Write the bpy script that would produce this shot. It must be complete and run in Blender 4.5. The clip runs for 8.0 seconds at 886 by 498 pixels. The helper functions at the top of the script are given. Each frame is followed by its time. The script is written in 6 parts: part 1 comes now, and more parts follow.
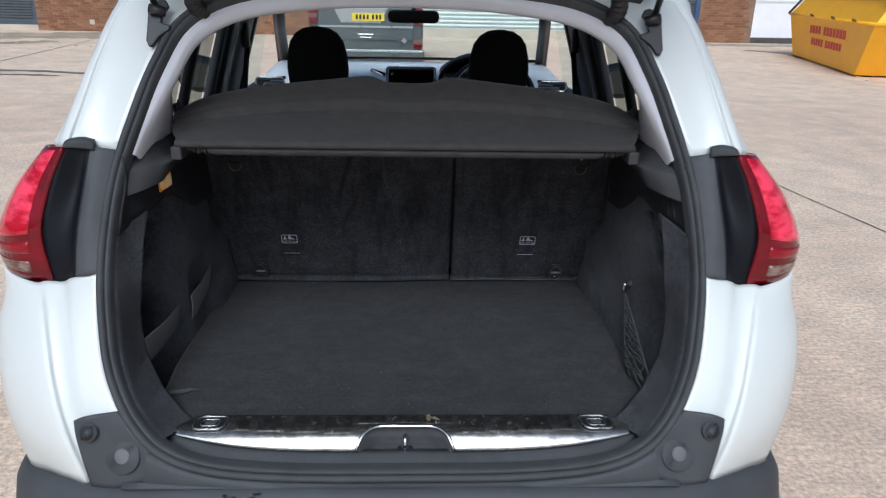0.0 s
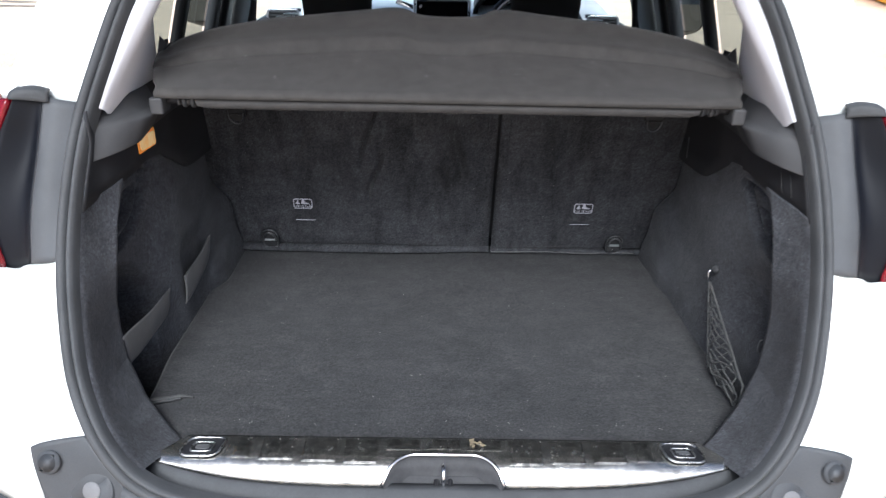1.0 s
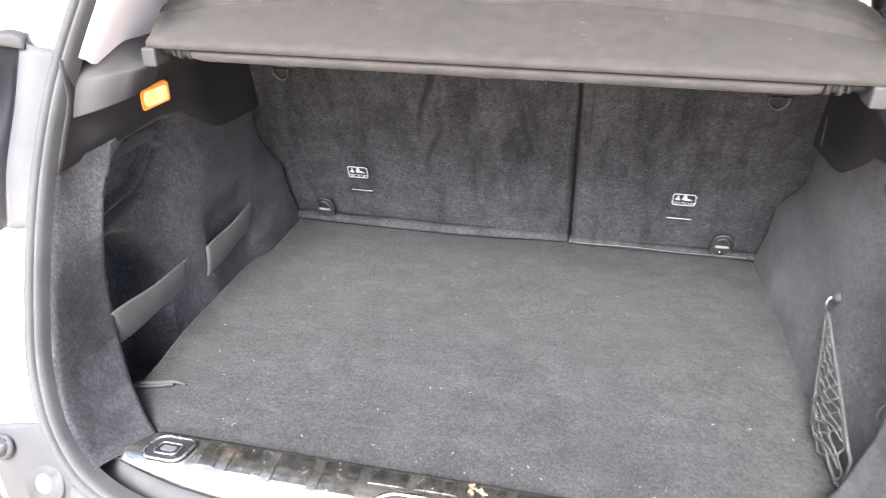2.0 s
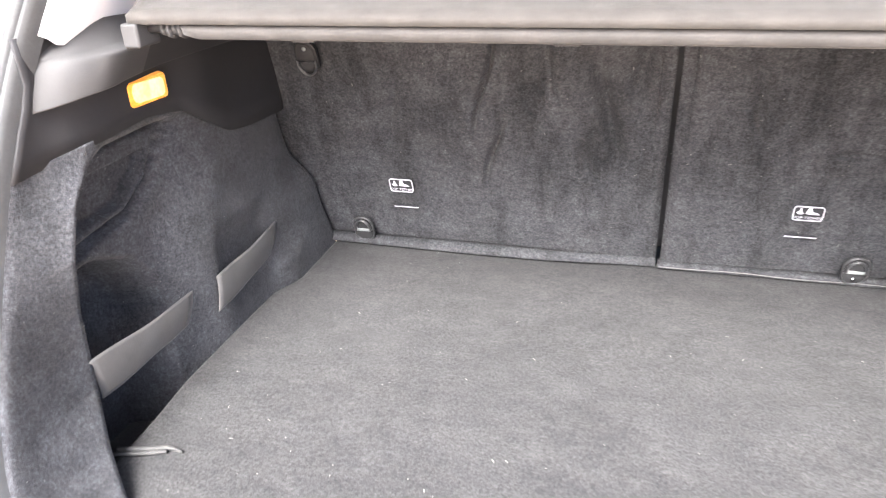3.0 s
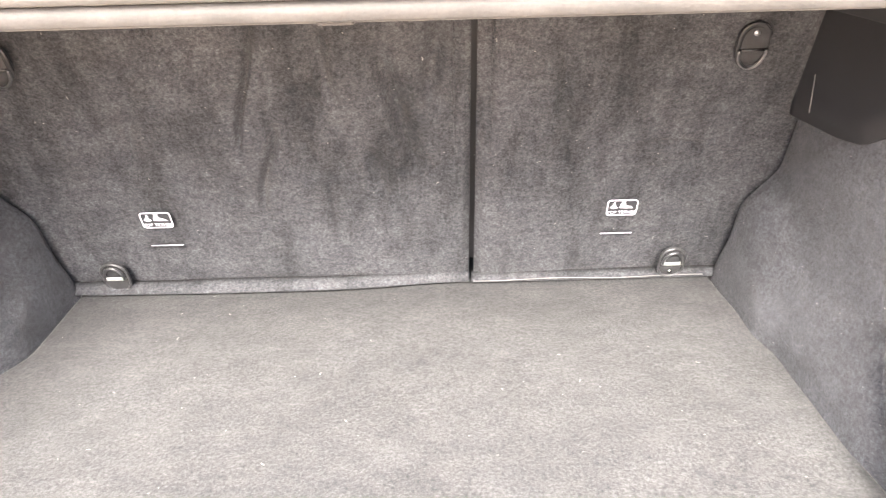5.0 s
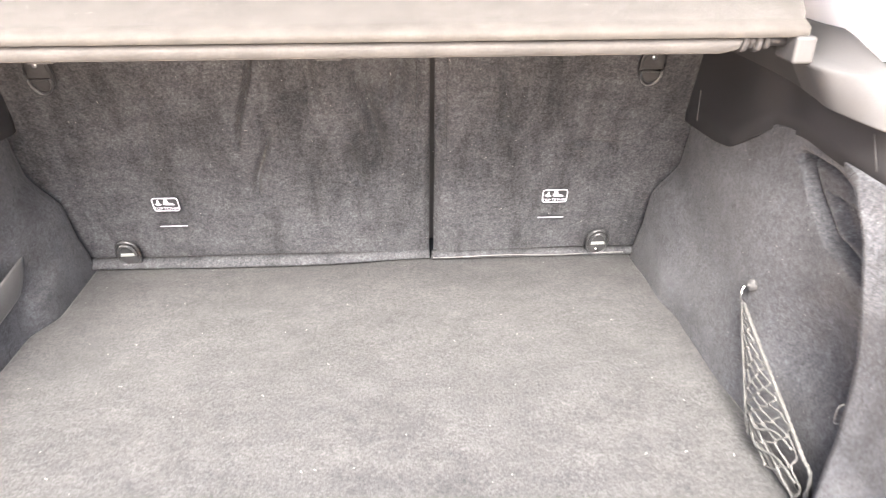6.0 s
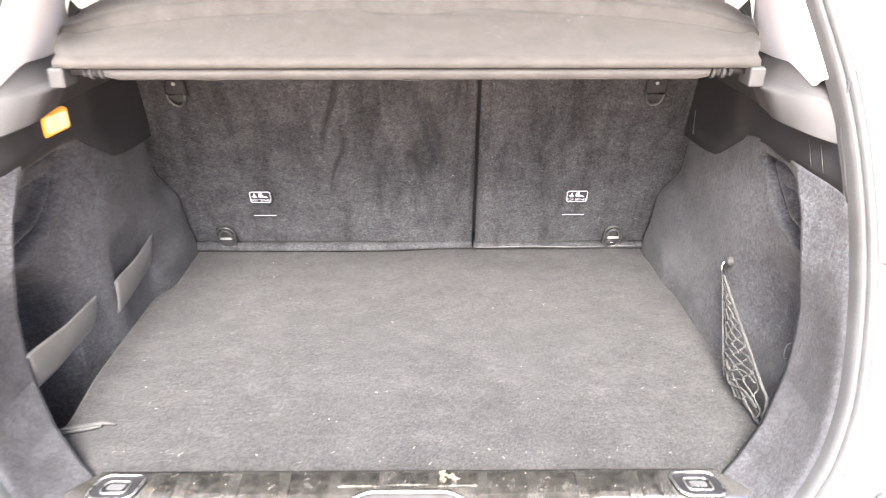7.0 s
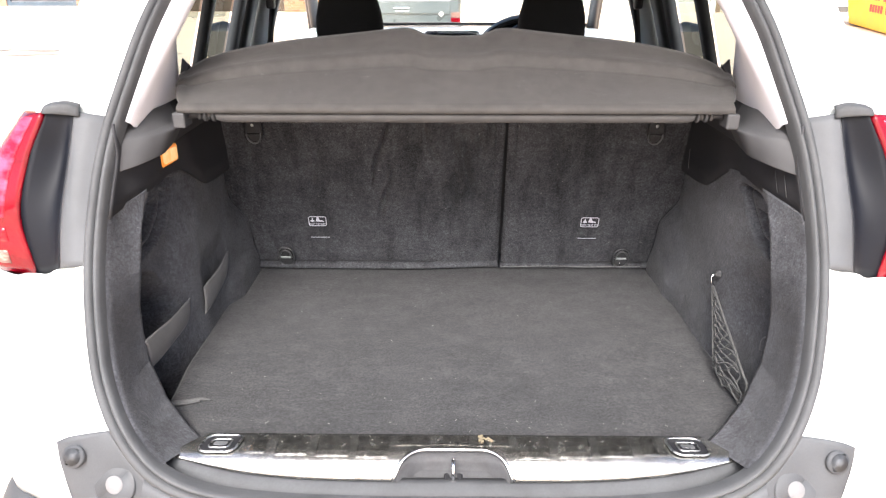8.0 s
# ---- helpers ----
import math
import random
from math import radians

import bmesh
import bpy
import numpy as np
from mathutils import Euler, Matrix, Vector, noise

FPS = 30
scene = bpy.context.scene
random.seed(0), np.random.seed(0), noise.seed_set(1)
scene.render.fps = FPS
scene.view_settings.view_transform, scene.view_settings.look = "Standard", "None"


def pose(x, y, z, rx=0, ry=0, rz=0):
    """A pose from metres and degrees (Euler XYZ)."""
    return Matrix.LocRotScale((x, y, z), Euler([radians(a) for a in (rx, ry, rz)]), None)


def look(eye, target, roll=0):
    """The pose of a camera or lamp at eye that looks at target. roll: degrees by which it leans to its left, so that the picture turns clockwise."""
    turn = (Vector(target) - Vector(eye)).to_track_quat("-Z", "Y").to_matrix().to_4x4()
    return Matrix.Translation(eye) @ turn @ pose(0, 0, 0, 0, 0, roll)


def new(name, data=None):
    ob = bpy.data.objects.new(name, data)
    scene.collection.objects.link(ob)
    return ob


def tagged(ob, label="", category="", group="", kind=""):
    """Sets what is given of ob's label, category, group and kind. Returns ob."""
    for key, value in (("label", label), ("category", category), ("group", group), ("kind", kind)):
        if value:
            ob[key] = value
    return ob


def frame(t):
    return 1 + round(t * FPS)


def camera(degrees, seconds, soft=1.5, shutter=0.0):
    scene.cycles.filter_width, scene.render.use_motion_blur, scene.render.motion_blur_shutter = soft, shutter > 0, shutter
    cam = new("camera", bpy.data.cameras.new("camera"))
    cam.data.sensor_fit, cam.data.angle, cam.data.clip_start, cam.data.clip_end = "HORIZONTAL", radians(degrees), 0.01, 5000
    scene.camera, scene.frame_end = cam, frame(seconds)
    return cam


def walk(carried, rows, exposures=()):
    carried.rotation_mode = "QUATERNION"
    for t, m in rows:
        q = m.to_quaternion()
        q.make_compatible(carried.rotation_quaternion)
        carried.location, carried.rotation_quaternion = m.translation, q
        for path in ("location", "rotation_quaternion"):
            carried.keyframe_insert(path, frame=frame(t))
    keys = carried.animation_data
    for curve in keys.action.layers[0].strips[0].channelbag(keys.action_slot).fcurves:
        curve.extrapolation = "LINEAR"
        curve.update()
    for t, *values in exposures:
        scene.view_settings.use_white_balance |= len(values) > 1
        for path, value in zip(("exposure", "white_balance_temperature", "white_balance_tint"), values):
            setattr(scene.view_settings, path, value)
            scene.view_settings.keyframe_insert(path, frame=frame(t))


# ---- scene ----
cam = camera(63.2, 8.0, soft=1.15, shutter=0.35)
PATH = [
    (0, (0.017, -1.249, 1.466), (0.095, 0.628, 0.781), 1.2),
    (0.5, (-0.017, -1.048, 1.456), (0.047, 0.806, 0.709), 1.3),
    (1, (-0.021, -0.918, 1.423), (0.003, 0.896, 0.58), 1.3),
    (1.5, (0.044, -0.792, 1.389), (-0.098, 0.978, 0.468), 1.0),
    (2, (0.163, -0.662, 1.372), (-0.221, 1.057, 0.426), -0.1),
    (2.2, (0.172, -0.621, 1.357), (-0.282, 1.083, 0.413), -0.4),
    (3.3, (0.0475, -0.3617, 1.2259), (-0.4805, 1.3573, 0.3519), -2.6),
    (3.5, (0.022, -0.3235, 1.2167), (-0.456, 1.4115, 0.3447), -2.6),
    (4, (0.0056, -0.2629, 1.2024), (-0.3084, 1.5081, 0.3284), -2.5),
    (4.5, (0.031, -0.2293, 1.2078), (-0.101, 1.5487, 0.3038), -1.9),
    (5, (0.077, -0.230, 1.198), (0.082, 1.557, 0.300), -1.5),
    (6.3, (0.0838, -0.5336, 1.2958), (0.1808, 1.2444, 0.3848), -0),
    (6.5, (0.085, -0.586, 1.303), (0.145, 1.206, 0.416), -0.2),
    (7, (0.041, -0.736, 1.327), (0.056, 1.078, 0.486), -0.0),
    (7.5, (-0.008, -0.897, 1.359), (-0.016, 0.94, 0.567), 0.1),
    (8, (-0.005, -0.991, 1.383), (-0.028, 0.866, 0.643), -0.0),
]
EXPOSURES = [(0.0, -0.33, 5350, 5), (0.5, -0.25, 5300, 4), (1.0, 0.95, 5600, 6), (1.5, 2.1, 5950, 9), (2.0, 2.70, 6100, 10), (3.3, 3.40, 6300, 10), (4.0, 3.67, 6450, 10), (4.5, 3.72, 6550, 10), (5.0, 3.90, 6700, 10), (6.3, 3.68, 6600, 10), (7.0, 3.36, 6500, 11), (7.5, 2.6, 6350, 11), (8.0, 2.02, 6250, 10)]
walk(cam, [(t, look(eye, target, roll)) for t, eye, target, roll in PATH], EXPOSURES)

# ---- light: a bright overcast day ----
world = bpy.data.worlds.new("overcast_sky")
scene.world = world
world.use_nodes = True
wn = world.node_tree.nodes
sky = wn.new("ShaderNodeTexSky")
sky.sky_type = "NISHITA"
sky.sun_disc = False
sky.sun_elevation = radians(47)
sky.sun_rotation = radians(186)
sky.air_density, sky.dust_density, sky.ozone_density = 0.7, 6.0, 1.0
world.node_tree.links.new(sky.outputs[0], wn["Background"].inputs[0])
wn["Background"].inputs[1].default_value = 0.125
sun = new("sun", bpy.data.lights.new("sun", "SUN"))
sun.data.energy, sun.data.angle, sun.data.color = 2.6, radians(34), (1.0, 0.97, 0.93)
sun.matrix_world = look((-0.7, -6.5, 6.9), (0, 0, 0))

# ---- materials ----
def principled(name):
    m = bpy.data.materials.new(name)
    m.use_nodes = True
    return m, m.node_tree.nodes, m.node_tree.links, m.node_tree.nodes["Principled BSDF"]


def noise_node(n, l, scale, detail=3.0, rough=0.6, stretch=None):
    tc = n.new("ShaderNodeTexCoord")
    t = n.new("ShaderNodeTexNoise")
    t.inputs["Scale"].default_value, t.inputs["Detail"].default_value, t.inputs["Roughness"].default_value = scale, detail, rough
    if stretch:
        mp = n.new("ShaderNodeMapping")
        mp.inputs["Scale"].default_value = stretch
        l.new(tc.outputs["Object"], mp.inputs[0])
        l.new(mp.outputs[0], t.inputs["Vector"])
    else:
        l.new(tc.outputs["Object"], t.inputs["Vector"])
    return t


def ramp_node(n, l, source, lo, hi, c0, c1):
    r = n.new("ShaderNodeValToRGB")
    r.color_ramp.elements[0].position, r.color_ramp.elements[1].position = lo, hi
    r.color_ramp.elements[0].color, r.color_ramp.elements[1].color = (*c0, 1), (*c1, 1)
    l.new(source, r.inputs[0])
    return r


def mix_node(n, l, a, b, fac, mode="MIX"):
    m = n.new("ShaderNodeMix")
    m.data_type, m.blend_type = "RGBA", mode
    for v, i in ((fac, 0), (a, 6), (b, 7)):
        if isinstance(v, (int, float)):
            m.inputs[i].default_value = v
        elif isinstance(v, tuple):
            m.inputs[i].default_value = (*v, 1)
        else:
            l.new(v, m.inputs[i])
    return m.outputs[2]


def surface(name, color, rough=0.5, metal=0.0, big=6.0, fine=180.0, vary=0.25, bump=0.15, coat=0.0, sheen=0.0, rvary=0.12, depth=0.002, stretch=None, spec=0.5):
    """A surface with variation at two scales and a fine relief."""
    m, n, l, p = principled(name)
    a, b = noise_node(n, l, big, 4), noise_node(n, l, fine, 3, 0.65, stretch)
    dark, light = tuple(c * (1 - vary) for c in color), tuple(min(1.0, c * (1 + vary)) for c in color)
    r1 = ramp_node(n, l, a.outputs[0], 0.3, 0.7, dark, light)
    r2 = ramp_node(n, l, b.outputs[0], 0.3, 0.7, tuple(1 - vary * 0.7 for c in color), (1, 1, 1))
    l.new(mix_node(n, l, r1.outputs[0], r2.outputs[0], 1.0, "MULTIPLY"), p.inputs["Base Color"])
    rr = n.new("ShaderNodeMapRange")
    rr.inputs["To Min"].default_value, rr.inputs["To Max"].default_value = max(0.02, rough - rvary), min(1.0, rough + rvary)
    l.new(a.outputs[0], rr.inputs[0])
    l.new(rr.outputs[0], p.inputs["Roughness"])
    p.inputs["Metallic"].default_value, p.inputs["Coat Weight"].default_value, p.inputs["Sheen Weight"].default_value = metal, coat, sheen
    p.inputs["Coat Roughness"].default_value, p.inputs["Sheen Roughness"].default_value = 0.05, 0.4
    p.inputs["Specular IOR Level"].default_value = spec
    if bump:
        bu = n.new("ShaderNodeBump")
        bu.inputs["Strength"].default_value, bu.inputs["Distance"].default_value = bump, depth
        l.new(b.outputs[0], bu.inputs["Height"])
        l.new(bu.outputs[0], p.inputs["Normal"])
    return m


def carpet_material(name, color, sheen=0.09, smudge=0.0, nap=1.0, clump=0.45):
    """Needle-felt lining: fuzzy fibres, faint blotches, brushed streaks and, on the seats, rubbed marks in the nap."""
    m, n, l, p = principled(name)
    fibre, fuzz = noise_node(n, l, 240, 4, 0.8), noise_node(n, l, 620, 3, 0.7)
    blotch, streak = noise_node(n, l, 14, 6, 0.72), noise_node(n, l, 150, 4, 0.75, (0.22, 1, 1))
    base = ramp_node(n, l, blotch.outputs[0], 0.3, 0.7, tuple(c * 0.82 for c in color), tuple(c * 1.18 for c in color))
    f = ramp_node(n, l, fibre.outputs[0], 0.36, 0.66, (0.70, 0.70, 0.70), (1.26, 1.26, 1.26))
    z = ramp_node(n, l, fuzz.outputs[0], 0.36, 0.66, (0.78, 0.78, 0.78), (1.2, 1.2, 1.2))
    s = ramp_node(n, l, streak.outputs[0], 0.34, 0.66, (0.95, 0.95, 0.95), (1.05, 1.05, 1.05))
    c = base.outputs[0]
    for r in (f, z, s):
        c = mix_node(n, l, c, r.outputs[0], 1.0, "MULTIPLY")
    grain = noise_node(n, l, 120, 5, 0.85)
    patch = noise_node(n, l, 34, 5, 0.7, (0.55, 1, 1))
    c = mix_node(n, l, c, ramp_node(n, l, patch.outputs[0], 0.34, 0.66, (0.84, 0.845, 0.86), (1.16, 1.155, 1.14)).outputs[0], 1.0, "MULTIPLY")
    c = mix_node(n, l, c, ramp_node(n, l, grain.outputs[0], 0.36, 0.64, (1 - 0.26 * nap,) * 3, (1 + 0.26 * nap,) * 3).outputs[0], 1.0, "MULTIPLY")
    if smudge:
        rub = noise_node(n, l, 5.0, 6, 0.66, (3.2, 1, 0.8))
        k = 1 - smudge
        c = mix_node(n, l, c, ramp_node(n, l, rub.outputs[0], 0.36, 0.52, (k, k, k), (1.06, 1.06, 1.06)).outputs[0], 1.0, "MULTIPLY")
    l.new(c, p.inputs["Base Color"])
    p.inputs["Roughness"].default_value, p.inputs["Sheen Weight"].default_value, p.inputs["Sheen Roughness"].default_value = 0.95, sheen, 0.5
    p.inputs["Specular IOR Level"].default_value = 0.12
    tuft = n.new("ShaderNodeBump")
    tuft.inputs["Strength"].default_value, tuft.inputs["Distance"].default_value = clump, 0.004
    l.new(grain.outputs[0], tuft.inputs["Height"])
    bu = n.new("ShaderNodeBump")
    bu.inputs["Strength"].default_value, bu.inputs["Distance"].default_value = 0.4, 0.001
    l.new(fibre.outputs[0], bu.inputs["Height"])
    l.new(tuft.outputs[0], bu.inputs["Normal"])
    l.new(bu.outputs[0], p.inputs["Normal"])
    return m


def glass_material(name, tint, gloss=0.5):
    m = bpy.data.materials.new(name)
    m.use_nodes = True
    n, l = m.node_tree.nodes, m.node_tree.links
    out = n["Material Output"]
    n.remove(n["Principled BSDF"])
    tr, gl, mx = n.new("ShaderNodeBsdfTransparent"), n.new("ShaderNodeBsdfGlossy"), n.new("ShaderNodeMixShader")
    tr.inputs[0].default_value = (*tint, 1)
    gl.inputs["Roughness"].default_value = 0.02
    gl.inputs[0].default_value = (gloss, gloss, gloss, 1)
    mx.inputs[0].default_value = 0.06
    l.new(tr.outputs[0], mx.inputs[1])
    l.new(gl.outputs[0], mx.inputs[2])
    l.new(mx.outputs[0], out.inputs[0])
    return m


def concrete_material():
    """Old poured concrete: broomed ridges, pale wear, damp stains."""
    m, n, l, p = principled("yard_concrete")
    big, mid, grit = noise_node(n, l, 0.22, 6, 0.62), noise_node(n, l, 2.6, 5, 0.65), noise_node(n, l, 48, 6, 0.8)
    ridge = noise_node(n, l, 9, 3, 0.6, (1, 6, 1))
    base = ramp_node(n, l, big.outputs[0], 0.33, 0.68, (0.655, 0.505, 0.380), (0.795, 0.648, 0.492))
    m2 = ramp_node(n, l, mid.outputs[0], 0.3, 0.72, (0.78, 0.78, 0.79), (1.1, 1.08, 1.06))
    g2 = ramp_node(n, l, grit.outputs[0], 0.36, 0.62, (0.62, 0.62, 0.63), (1.30, 1.29, 1.28))
    r2 = ramp_node(n, l, ridge.outputs[0], 0.35, 0.65, (0.92, 0.92, 0.92), (1.05, 1.05, 1.05))
    c = mix_node(n, l, base.outputs[0], m2.outputs[0], 1.0, "MULTIPLY")
    c = mix_node(n, l, c, g2.outputs[0], 1.0, "MULTIPLY")
    c = mix_node(n, l, c, r2.outputs[0], 1.0, "MULTIPLY")
    l.new(c, p.inputs["Base Color"])
    p.inputs["Roughness"].default_value = 0.82
    add = n.new("ShaderNodeMath")
    l.new(ridge.outputs[0], add.inputs[0])
    l.new(grit.outputs[0], add.inputs[1])
    bu = n.new("ShaderNodeBump")
    bu.inputs["Strength"].default_value, bu.inputs["Distance"].default_value = 0.5, 0.006
    l.new(add.outputs[0], bu.inputs["Height"])
    l.new(bu.outputs[0], p.inputs["Normal"])
    return m


def brick_material():
    m, n, l, p = principled("red_brick")
    oi = n.new("ShaderNodeObjectInfo")
    r = ramp_node(n, l, oi.outputs["Random"], 0.0, 1.0, (0.19, 0.088, 0.045), (0.33, 0.165, 0.088))
    a = noise_node(n, l, 40, 4)
    s = ramp_node(n, l, a.outputs[0], 0.3, 0.7, (0.75, 0.75, 0.75), (1.1, 1.1, 1.1))
    l.new(mix_node(n, l, r.outputs[0], s.outputs[0], 1.0, "MULTIPLY"), p.inputs["Base Color"])
    p.inputs["Roughness"].default_value = 0.85
    return m


def lens_material(name, c0, c1, scale):
    """Moulded lamp lens: prism bars behind a clear skin."""
    m, n, l, p = principled(name)
    t = noise_node(n, l, scale, 3, 0.6, (1, 1, 2.2))
    r = ramp_node(n, l, t.outputs[0], 0.42, 0.62, c0, c1)
    l.new(r.outputs[0], p.inputs["Base Color"])
    p.inputs["Roughness"].default_value, p.inputs["Coat Weight"].default_value, p.inputs["Coat Roughness"].default_value = 0.22, 1.0, 0.015
    p.inputs["Coat IOR"].default_value, p.inputs["Specular IOR Level"].default_value = 1.42, 0.05
    facet = n.new("ShaderNodeTexVoronoi")
    facet.inputs["Scale"].default_value = scale * 14
    tc = n.new("ShaderNodeTexCoord")
    l.new(tc.outputs["Object"], facet.inputs["Vector"])
    bu = n.new("ShaderNodeBump")
    bu.inputs["Strength"].default_value, bu.inputs["Distance"].default_value = 0.35, 0.004
    l.new(facet.outputs["Distance"], bu.inputs["Height"])
    l.new(bu.outputs[0], p.inputs["Normal"])
    return m


WHITE_PAINT = surface("white_car_paint", (0.62, 0.64, 0.615), 0.42, 0, 3, 300, 0.03, 0.02, 0.3, 0, 0.05)
GREY_PLASTIC = surface("grained_grey_plastic", (0.063, 0.066, 0.071), 0.62, 0, 8, 700, 0.18, 0.25, 0, 0, 0.08, 0.0006, None, 0.28)
BUMPER_PLASTIC = surface("bumper_plastic", (0.052, 0.055, 0.060), 0.62, 0, 5, 420, 0.2, 0.25, 0, 0, 0.1, 0.0006, None, 0.32)
BLACK_PLASTIC = surface("black_plastic", (0.014, 0.014, 0.016), 0.45, 0, 8, 600, 0.25, 0.15, 0, 0, 0.1, 0.0005)
UPPER_TRIM = surface("upper_trim_plastic", (0.021, 0.021, 0.0235), 0.7, 0, 8, 600, 0.25, 0.15, 0, 0, 0.1, 0.0005, None, 0.3)
RECESS_PLASTIC = surface("recess_plastic", (0.034, 0.034, 0.036), 0.65, 0, 30, 600, 0.35, 0.3, 0, 0, 0.1, 0.0008, None, 0.3)
STOP_RUBBER = surface("stop_rubber", (0.13, 0.13, 0.135), 0.7, 0, 20, 400, 0.15, 0.1)
TRIM_PLASTIC = surface("boot_trim_plastic", (0.040, 0.040, 0.042), 0.6, 0, 8, 700, 0.2, 0.25, 0, 0, 0.1, 0.0006, None, 0.35)
GLOSS_BLACK = surface("gloss_black_plastic", (0.005, 0.006, 0.009), 0.5, 0, 8, 300, 0.2, 0.03, 0.0, 0, 0.06, 0.002, None, 0.18)
RUBBER = surface("seal_rubber", (0.050, 0.052, 0.055), 0.68, 0, 12, 300, 0.2, 0.12, 0, 0, 0.1, 0.0006, None, 0.3)
CARPET = carpet_material("boot_carpet", (0.0325, 0.0325, 0.0337), nap=0.75, clump=0.12)
CARPET_SIDE = carpet_material("side_lining_carpet", (0.0440, 0.0454, 0.0510), 0.09, 0.26)
CARPET_SEAT = carpet_material("seat_back_carpet", (0.0510, 0.0520, 0.0565), 0.02, 0.38)
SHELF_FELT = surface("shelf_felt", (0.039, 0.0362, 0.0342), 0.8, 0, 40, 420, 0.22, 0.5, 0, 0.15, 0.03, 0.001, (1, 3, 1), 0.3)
# darker copy of the shelf felt; paints the shade below the board's edge
SHADED_FELT = surface("shaded_shelf_felt", (0.029, 0.0268, 0.0258), 0.8, 0, 20, 330, 0.35, 0.45, 0, 0.1, 0.06, 0.001)
BEAD_FELT = surface("shelf_edge_bead", (0.10, 0.094, 0.089), 0.7, 0, 30, 400, 0.3, 0.3, 0, 0.1)
HEADLINER = surface("pale_grey_headlining", (0.53, 0.53, 0.56), 0.9, 0, 6, 500, 0.05, 0.2, 0, 0.1)
STEEL = surface("brushed_steel", (0.54, 0.535, 0.51), 0.24, 0.95, 30, 200, 0.38, 0.06, 0, 0, 0.08, 0.0006, (0.15, 1, 1))
CHROME = surface("chrome", (0.75, 0.75, 0.76), 0.12, 1.0, 20, 200, 0.05, 0.0, 0, 0, 0.04)
GREY_STRAP = surface("grey_elastic", (0.072, 0.070, 0.070), 0.8, 0, 20, 400, 0.15, 0.4, 0, 0.1, 0.05, 0.001)
NET_CORD = surface("grey_net_cord", (0.055, 0.055, 0.054), 0.85, 0, 30, 900, 0.3, 0.4)
CORD_BLACK = surface("black_cord", (0.045, 0.045, 0.045), 0.8, 0, 30, 900, 0.3, 0.3)
LABEL_WHITE = surface("white_print", (0.50, 0.50, 0.55), 0.7, 0, 30, 300, 0.06, 0.1)
LABEL_BLACK = surface("black_print", (0.02, 0.02, 0.024), 0.8, 0, 30, 300, 0.1, 0.1)
PIPING = surface("pale_piping", (0.13, 0.127, 0.127), 0.6, 0, 30, 300, 0.15, 0.2)
RED_LENS = lens_material("red_lamp_lens", (0.11, 0.001, 0.005), (0.17, 0.001, 0.008), 9)
# mottled reflector; the pale pink patches paint the sky's highlight into the colour
RED_GLINTS = lens_material("red_lens_with_glints", (0.40, 0.001, 0.014), (0.80, 0.05, 0.10), 13)
# mottled grime; base darkened to carry the pads' reflection of the dark boot
PAD_STEEL = surface("pad_steel_dark_reflection", (0.40, 0.395, 0.37), 0.24, 0.95, 60, 300, 0.55, 0.12, 0, 0, 0.12, 0.0005, (1, 0.25, 1))
WORN_CHROME = surface("worn_chrome", (0.42, 0.42, 0.41), 0.28, 0.95, 40, 200, 0.2, 0.05, 0, 0, 0.08, 0.0004)
RED_DEEP = lens_material("deep_red_lens", (0.20, 0.001, 0.008), (0.27, 0.001, 0.011), 24)
CLEAR_LENS = lens_material("clear_lamp_lens", (0.13, 0.06, 0.05), (0.27, 0.18, 0.15), 40)
GLASS = glass_material("window_glass", (0.86, 0.96, 0.95))
TINTED = glass_material("tinted_glass", (0.36, 0.41, 0.39))
PILLAR_GREY = surface("grey_pillar_trim", (0.26, 0.275, 0.275), 0.7, 0, 8, 400, 0.08, 0.1)
DARK_FABRIC = surface("black_seat_fabric", (0.014, 0.014, 0.016), 0.9, 0, 10, 500, 0.25, 0.4, 0, 0.1)
DASH = surface("dashboard_skin", (0.74, 0.78, 0.80), 0.30, 0, 5, 500, 0.12, 0.15, 0, 0, 0.08, 0.0006)
SCREEN = surface("dark_screen", (0.006, 0.006, 0.008), 0.12, 0, 8, 300, 0.1, 0.0)
DULL_STEEL = surface("dull_steel", (0.13, 0.13, 0.135), 0.35, 0.8, 10, 200, 0.1, 0.0)
SILVER = surface("silver_trim", (0.55, 0.56, 0.58), 0.3, 0.9, 10, 200, 0.06, 0.0)
MIRROR = surface("mirror_glass", (0.13, 0.135, 0.14), 0.05, 1.0, 10, 200, 0.03, 0.0, 0, 0, 0.02)
TYRE = surface("tyre_rubber", (0.02, 0.02, 0.02), 0.8, 0, 20, 200, 0.2, 0.3)
ALLOY = surface("alloy_wheel", (0.45, 0.45, 0.46), 0.35, 0.9, 10, 200, 0.1, 0.05)
DUST = surface("lint", (0.19, 0.185, 0.18), 0.9, 0, 50, 300, 0.2, 0.0)
DRY_LEAF = surface("dry_leaf", (0.19, 0.155, 0.10), 0.8, 0, 60, 300, 0.35, 0.2)
YARD = concrete_material()
JOINT = surface("joint_sealant", (0.07, 0.065, 0.06), 0.9, 0, 3, 60, 0.3, 0.3)
DAMP = surface("damp_concrete", (0.20, 0.172, 0.145), 0.55, 0, 1.5, 50, 0.4, 0.3)
DIRTY = surface("dirty_concrete", (0.40, 0.335, 0.245), 0.9, 0, 1.2, 40, 0.35, 0.3)
BRICK = brick_material()
MORTAR = surface("mortar", (0.235, 0.16, 0.108), 0.9, 0, 3, 80, 0.2, 0.3)
